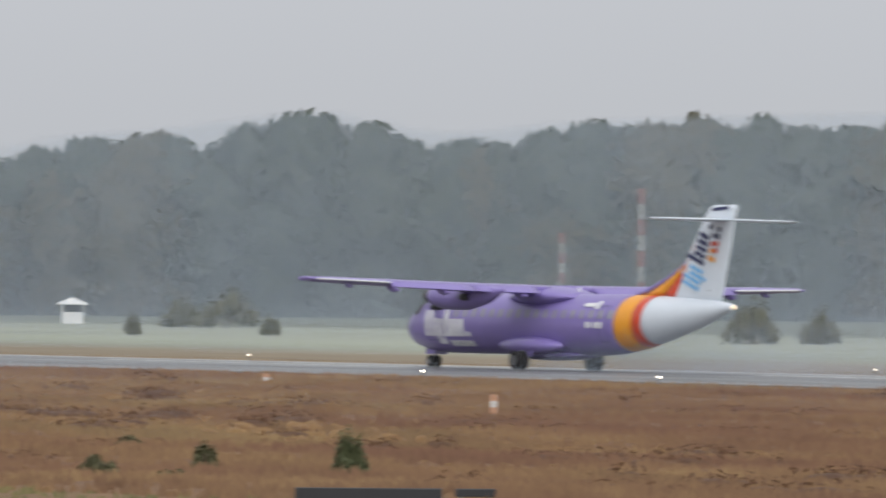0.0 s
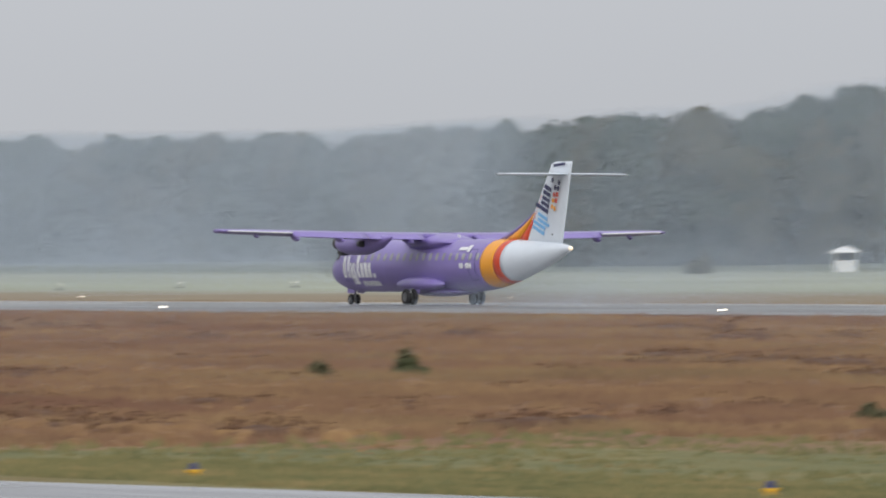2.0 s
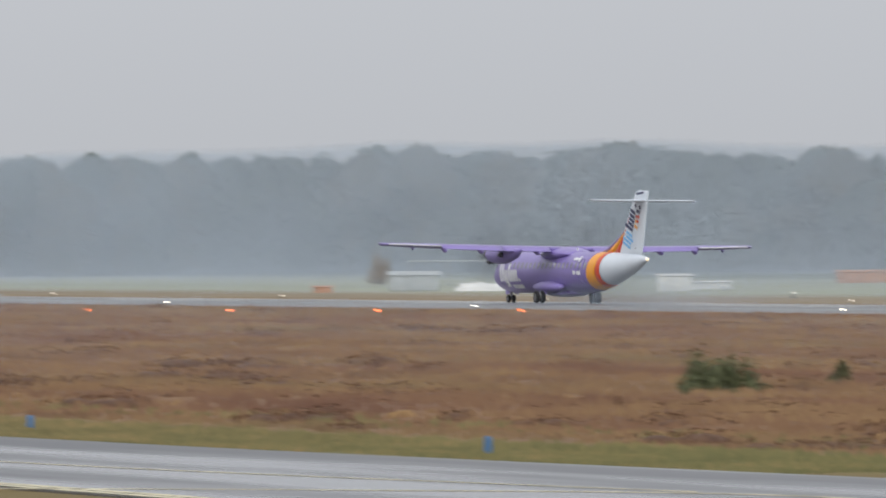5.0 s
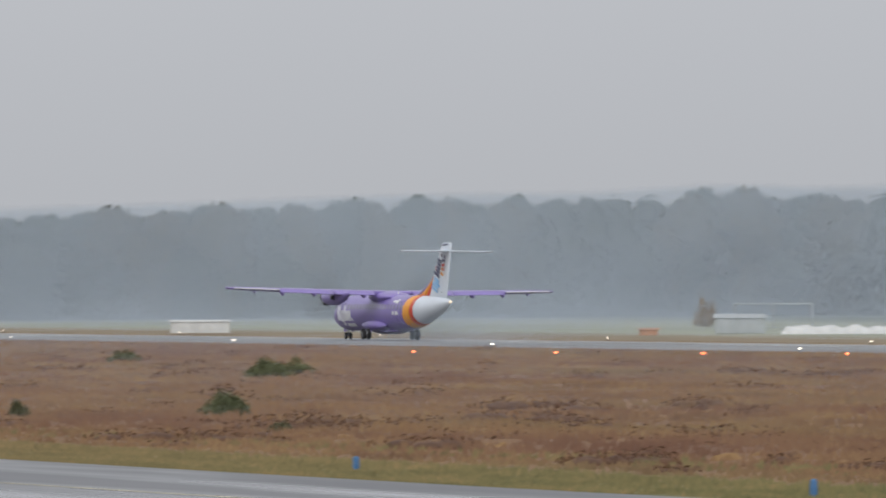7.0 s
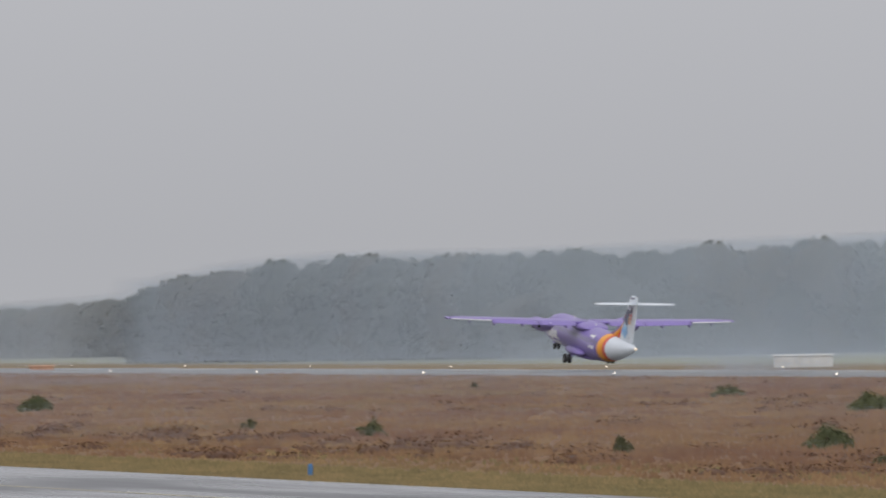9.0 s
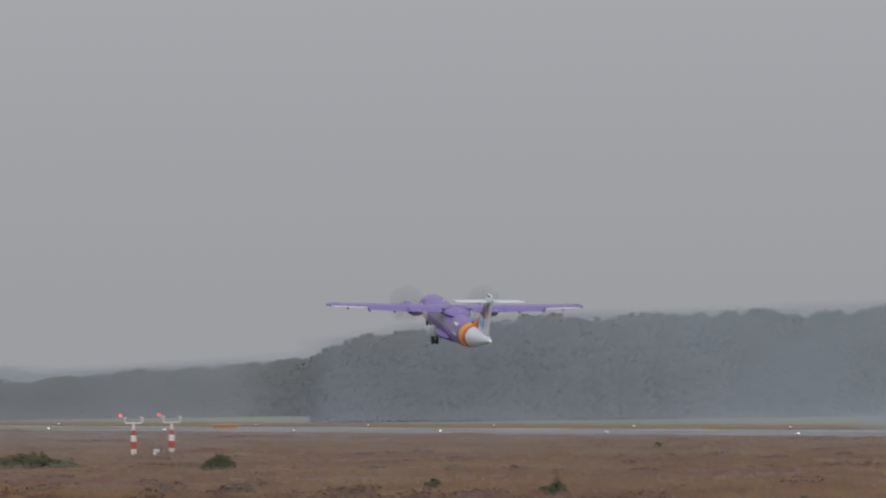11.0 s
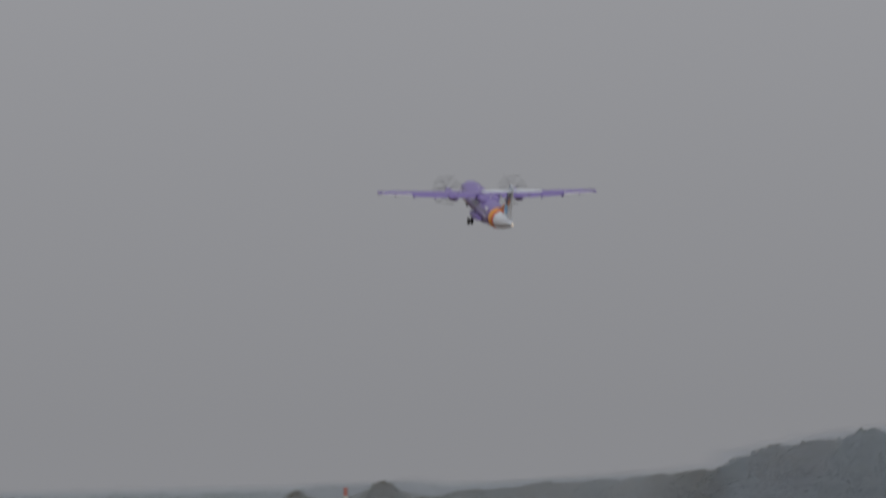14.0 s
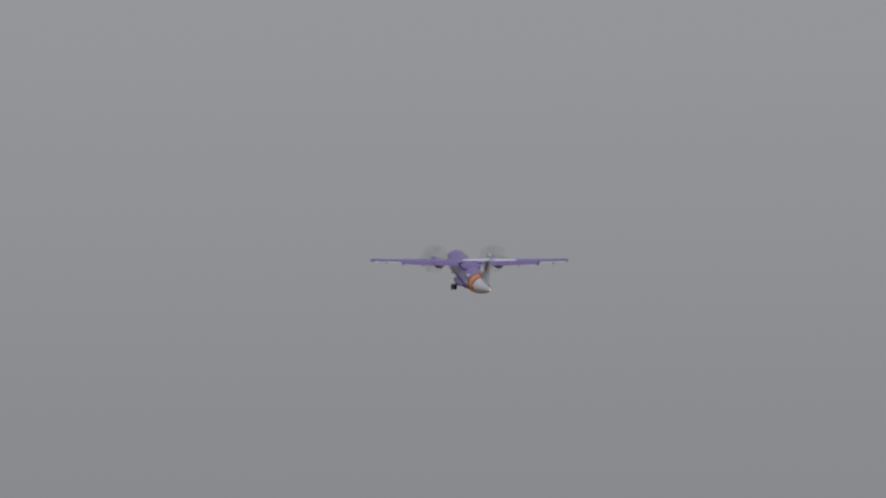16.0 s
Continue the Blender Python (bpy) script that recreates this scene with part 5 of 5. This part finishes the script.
far_bush(19.88, 1000, 3.9, 2.6, "small pale autumn shrub on the far grass", "autumn")
for bb, d, h, w in ((30.05, 760, 3.4, 5.4), (29.78, 765, 2.6, 3.6), (30.3, 690, 1.5, 1.4), (29.5, 690, 1.6, 1.2), (33.1, 640, 3.2, 3.6), (33.5, 640, 2.4, 2.8), (28.3, 800, 2.0, 2.6), (26.9, 830, 1.8, 2.6)):
    far_bush(bb, d, h, w, "low misty grey-green bush on the far grass")
BUSHES = [(114.2, 191.8, 0.9, 0.85, "shrub"), (131.1, 261.7, 1.1, 0.75, "shrub"), (108.0, 269.4, 2.7, 1.25, "shrub"), (116.7, 281.1, 0.9, 0.65, "scrub"),
          (166.8, 563.0, 2.4, 0.65, "shrub"), (147.2, 469.3, 3.6, 0.95, "shrub"), (102.4, 333.4, 1.9, 0.75, "shrub"), (92.8, 326.2, 0.8, 0.6, "scrub"), (91.3, 291.4, 0.8, 0.4, "scrub"),
          (102.1, 397.1, 1.3, 0.65, "shrub"), (119.4, 540.2, 2.0, 0.7, "shrub"), (141.3, 452.6, 2.6, 0.9, "shrub"), (100.9, 327.7, 1.6, 0.7, "shrub"), (103.0, 422.1, 0.9, 0.5, "scrub"), (176.0, 655.8, 0.8, 0.5, "scrub"),
          (113.8, 197.7, 0.7, 0.6, "scrub"), (107.1, 187.6, 0.8, 0.3, "scrub"), (125.8, 222.5, 0.9, 0.3, "scrub"), (125.1, 565.0, 1.6, 0.7, "shrub"), (114.7, 571.5, 6.5, 0.8, "shrub"), (128.5, 262.5, 1.0, 0.5, "scrub"), (110, 196, 1.0, 0.35, "scrub")]
for i, (x, y, w, h, m) in enumerate(BUSHES):
    bush(x, y, w, h * 1.22, 300 + i, m, "dense dark green bush on the brown heath" if m == "shrub" else "sparse dull green bush on the brown heath")


# heather and dry grass in tufts
def tufts():
    r = random.Random(77)
    k = Nodes("heather_tufts", 0.9, spec=0.2)
    geo = k.add("ShaderNodeNewGeometry")
    n = k.noise(1.0, 4, vec=k.coords((0.16, 0.05, 0.2)))
    f = k.math("ADD", k.math("MULTIPLY", geo.outputs["Random Per Island"], 0.16), k.math("MULTIPLY", n, 0.86))
    k.colour(k.ramp(f, [(0.28, (0.135, 0.073, 0.043)), (0.43, (0.178, 0.101, 0.054)), (0.58, (0.224, 0.132, 0.063)), (0.72, (0.285, 0.178, 0.08))]))
    MAT["tufts"] = k.m
    verts, faces, norms = [], [], []
    for _ in range(20000):
        bb = r.uniform(9, 35)
        x = 79 + (r.random() ** 0.9) * 139
        y = x / math.tan(radians(bb))
        if y > 1150:
            continue
        dens = noise.noise(Vector((x * 0.07, y * 0.03, 3)))
        if dens < r.uniform(-0.9, 0.3):
            continue
        s = r.uniform(0.5, 1.3) * (0.7 + 0.6 * max(0, dens)) * (0.62 if x < 87 else 1) * (0.35 if y < 191 and x < 101 else 1)
        z = -0.12
        w = 0.30 * s * r.uniform(0.6, 1.6)
        h = 0.25 * s
        o = len(verts)
        a0 = r.uniform(0, 6.28)
        for q in range(6):
            a = a0 + q * 1.047
            verts.append((x + w * math.cos(a), y + w * math.sin(a), z))
            norms.append(tuple(Vector((0.35 * math.cos(a), 0.35 * math.sin(a), 1)).normalized()))
        for q in range(6):
            a = a0 + q * 1.047 + 0.5
            m = r.uniform(0.45, 0.85)
            verts.append((x + w * m * math.cos(a), y + w * m * math.sin(a), z + h * r.uniform(0.6, 1.1)))
            norms.append(tuple(Vector((0.35 * math.cos(a), 0.35 * math.sin(a), 1)).normalized()))
        verts.append((x + r.uniform(-0.1, 0.1), y, z + h * r.uniform(0.9, 1.3)))
        norms.append((0, 0, 1))
        for q in range(6):
            e = (q + 1) % 6
            faces += [(o + q, o + e, o + 6 + q), (o + e, o + 6 + e, o + 6 + q), (o + 6 + q, o + 6 + e, o + 12)]
    tagged(new("heather", mesh_of("heather", verts, faces, "tufts", norms)), "brown heather and dry grass tufts on the heath", "heather", kind="stuff")


tufts()


def verge_grass():
    """Short grass tufts along both sides of the taxiway and on the mown strip."""
    r = random.Random(21)
    k = Nodes("verge_grass", 0.85, spec=0.3)
    geo = k.add("ShaderNodeNewGeometry")
    n = k.noise(1.0, 4, vec=k.coords((0.6, 0.16, 0.3)))
    f = k.math("ADD", k.math("MULTIPLY", geo.outputs["Random Per Island"], 0.25), k.math("MULTIPLY", n, 0.75))
    grass = k.ramp(f, [(0.3, (0.095, 0.105, 0.043)), (0.45, (0.14, 0.142, 0.057)), (0.58, (0.19, 0.165, 0.067)), (0.72, (0.27, 0.195, 0.088))])
    straw = k.ramp(f, [(0.3, (0.15, 0.115, 0.055)), (0.7, (0.30, 0.21, 0.105))])
    sep = k.add("ShaderNodeSeparateXYZ")
    k.link(k.coords(), sep.inputs[0])
    dry = k.add("ShaderNodeMapRange", **{"From Min": 195.0, "From Max": 270.0, "To Min": 0.1, "To Max": 0.75})
    k.link(sep.outputs[1], dry.inputs["Value"])
    k.colour(k.mix(dry.outputs[0], grass, straw))
    MAT["vergegrass"] = k.m
    verts, faces = [], []
    for _ in range(26000):
        y = 120 + 240 * r.random() ** 1.4
        x = (71.6 if y > 205 else 73.0 if y > 180 else 76.5) + 7.0 * r.random() ** 1.3 if r.random() < 0.75 else (r.uniform(47, 54.4) if r.random() < 0.35 and y > 192 else r.uniform(83, 101))
        if x > 87 and y > 191:
            continue
        if x < 58 and y < 192:
            x, y = r.uniform(48, 56.6), r.uniform(149, 192)
            if x > float(np.interp(y, (146, 151.7, 157.2, 163, 168, 178, 192), (51, 54.1, 55.7, 56.5, 56.75, 56.95, 57.1))) - 0.15:
                continue
        h = r.uniform(0.04, 0.13) * (1.7 if 76.5 < x and y > 188 else 1)
        o = len(verts)
        for q in range(5):
            a = r.uniform(0, 6.28)
            d = r.uniform(0.02, 0.11)
            bx, by = x + d * math.cos(a), y + d * math.sin(a)
            w = r.uniform(0.02, 0.05)
            verts += [(bx - w, by, -0.02), (bx + w, by, -0.02), (bx + 0.05 * math.cos(a), by + 0.05 * math.sin(a), h * r.uniform(0.7, 1.2))]
            b = o + 3 * q
            faces.append((b, b + 1, b + 2))
    tagged(new("verge_grass", mesh_of("verge_grass", verts, faces, "vergegrass", [(0, -0.3, 0.954)] * len(verts))), "short olive grass along the taxiway", "grass", kind="stuff")


verge_grass()


def heath_grass():
    """Dry grass and heather shoots that cover the heath, in patches of rust, ochre and dull brown."""
    r = np.random.default_rng(61)
    k = Nodes("heath_grass", 0.9, spec=0.15)
    geo = k.add("ShaderNodeNewGeometry")
    v = k.coords((0.07, 0.022, 0.05))
    broad, patch = k.noise(1.0, 3, 0.5, vec=v), k.noise(1.0, 4, 0.6, vec=k.coords((0.24, 0.075, 0.1)))
    f = k.math("ADD", k.math("MULTIPLY", geo.outputs["Random Per Island"], 0.14), k.math("MULTIPLY", patch, 0.86))
    c = k.ramp(f, [(0.28, (0.18, 0.108, 0.072)), (0.42, (0.262, 0.161, 0.098)), (0.55, (0.33, 0.21, 0.117)), (0.70, (0.42, 0.29, 0.152))])
    rust = k.ramp(f, [(0.3, (0.20, 0.112, 0.08)), (0.7, (0.285, 0.165, 0.108))])
    olive = k.ramp(f, [(0.3, (0.21, 0.152, 0.088)), (0.7, (0.335, 0.245, 0.132))])
    c = k.mix(k.ramp(broad, [(0.36, (1, 1, 1)), (0.52, (0, 0, 0))]), c, rust)
    c = k.mix(k.ramp(broad, [(0.54, (0, 0, 0)), (0.68, (0.8, 0.8, 0.8))]), c, olive)
    k.colour(c)
    k.let_through(c, 0.35)
    MAT["heathgrass"] = k.m
    n = 90000
    b, x = np.radians(r.uniform(8.5, 35, n)), 80 + r.random(n) ** 0.95 * 137
    y = x / np.tan(b)
    keep = (y < 1150) & ~((y < 192) & (x < 101))
    x, y = x[keep], y[keep]
    n = len(x)
    verts = np.empty((n, 4, 3, 3))
    for q in range(4):
        a = r.uniform(0, 6.28, n)
        off = r.uniform(0.02, 0.22, n)
        bx, by = x + off * np.cos(a), y + off * np.sin(a)
        w, h = r.uniform(0.05, 0.13, n), r.uniform(0.10, 0.30, n) * np.where(x < 86, 0.7, 1.0)
        lean = r.normal(0, 0.09, n)
        verts[:, q, 0] = np.stack([bx - w, by, np.full(n, -0.15)], 1)
        verts[:, q, 1] = np.stack([bx + w, by, np.full(n, -0.15)], 1)
        verts[:, q, 2] = np.stack([bx + lean, by + r.normal(0, 0.05, n), h], 1)
    # shoots stand on the uneven heath
    lift = np.array([0.28 * noise.noise(Vector((p * 0.09, q * 0.03, 0))) + 0.16 * noise.noise(Vector((p * 0.35, q * 0.12, 5))) for p, q in zip(x, y)])
    lift *= np.clip(np.minimum((x - 82) / 8, (216 - x) / 8), 0, 1)
    verts[:, :, :, 2] += lift[:, None, None]
    flat = verts.reshape(-1, 3)
    faces = np.arange(len(flat)).reshape(-1, 3)
    tagged(new("heath_grass", mesh_of("heath_grass", flat.tolist(), faces.tolist(), "heathgrass", [(0, -0.25, 0.968)] * len(flat))), "rust and ochre dry grass and heather shoots on the heath", "grass", kind="stuff")


heath_grass()


def hummocks():
    """Darker heather hummocks scattered on the heath."""
    r = random.Random(5)
    MAT["darkheather"] = leafy("dark_heather", (0.135, 0.074, 0.048), (0.205, 0.115, 0.068), 0.4, 0.0)
    verts, faces, norms = [], [], []
    for i in range(640):
        bb = r.uniform(9, 35)
        x = 92 + (r.random() ** 0.9) * 122 if i < 420 else r.uniform(81.5, 100)
        y = x / math.tan(radians(bb))
        if y > 1150 or (y < 192 and x < 104):
            continue
        w, h = r.uniform(0.5, 2.2), r.uniform(0.20, 0.40)
        blobs = [((x + r.uniform(-0.5, 0.5) * w, y + r.uniform(-0.5, 0.5) * w, 0.0), (w * r.uniform(0.3, 0.6), w * 0.8, h * r.uniform(0.6, 1.1))) for _ in range(4)]
        v, f = leaf_cloud(i + 4000, blobs, 190, 0.09, 0.4, 1.25, 0.6)
        o = len(verts)
        verts += v
        norms += NORMALS
        faces += [tuple(j + o for j in q) for q in f]
    tagged(new("dark_heather", mesh_of("dark_heather", verts, faces, "darkheather", norms)), "dark brown heather hummocks scattered on the heath", "heather", kind="stuff")


hummocks()


# ---- what moves ----
def flight_pose(y, z, dx, pitch, bank):
    return Matrix.Translation((RUNWAY_X + dx, y, z + 0.05)) @ pose(0, 0, 0, pitch, 0, 0) @ pose(0, 0, 0, 0, bank, 0)


def motions():
    walk(airliner, [(t, flight_pose(*row)) for t, *row in FLIGHT])
    # the spray follows the wheels, then drifts to rest on the runway once they have left it
    rows = [(t, pose(RUNWAY_X, row[0], 0.05)) for t, *row in FLIGHT if t <= 8]
    walk(spray, rows + [(8.5, pose(RUNWAY_X, 818, 0.05)), (9.5, pose(RUNWAY_X, 828, 0.05)), (12, pose(RUNWAY_X, 831, 0.05)), (16, pose(RUNWAY_X, 832, 0.05))])
    for i, prop in enumerate(PROPS):
        hub = prop.matrix_basis.translation.copy()
        walk(prop, [(k / 30, Matrix.Translation(hub) @ pose(0, 0, 0, 0, (k * 88.0) % 360.0, 0)) for k in range(0, 481)])


motions()
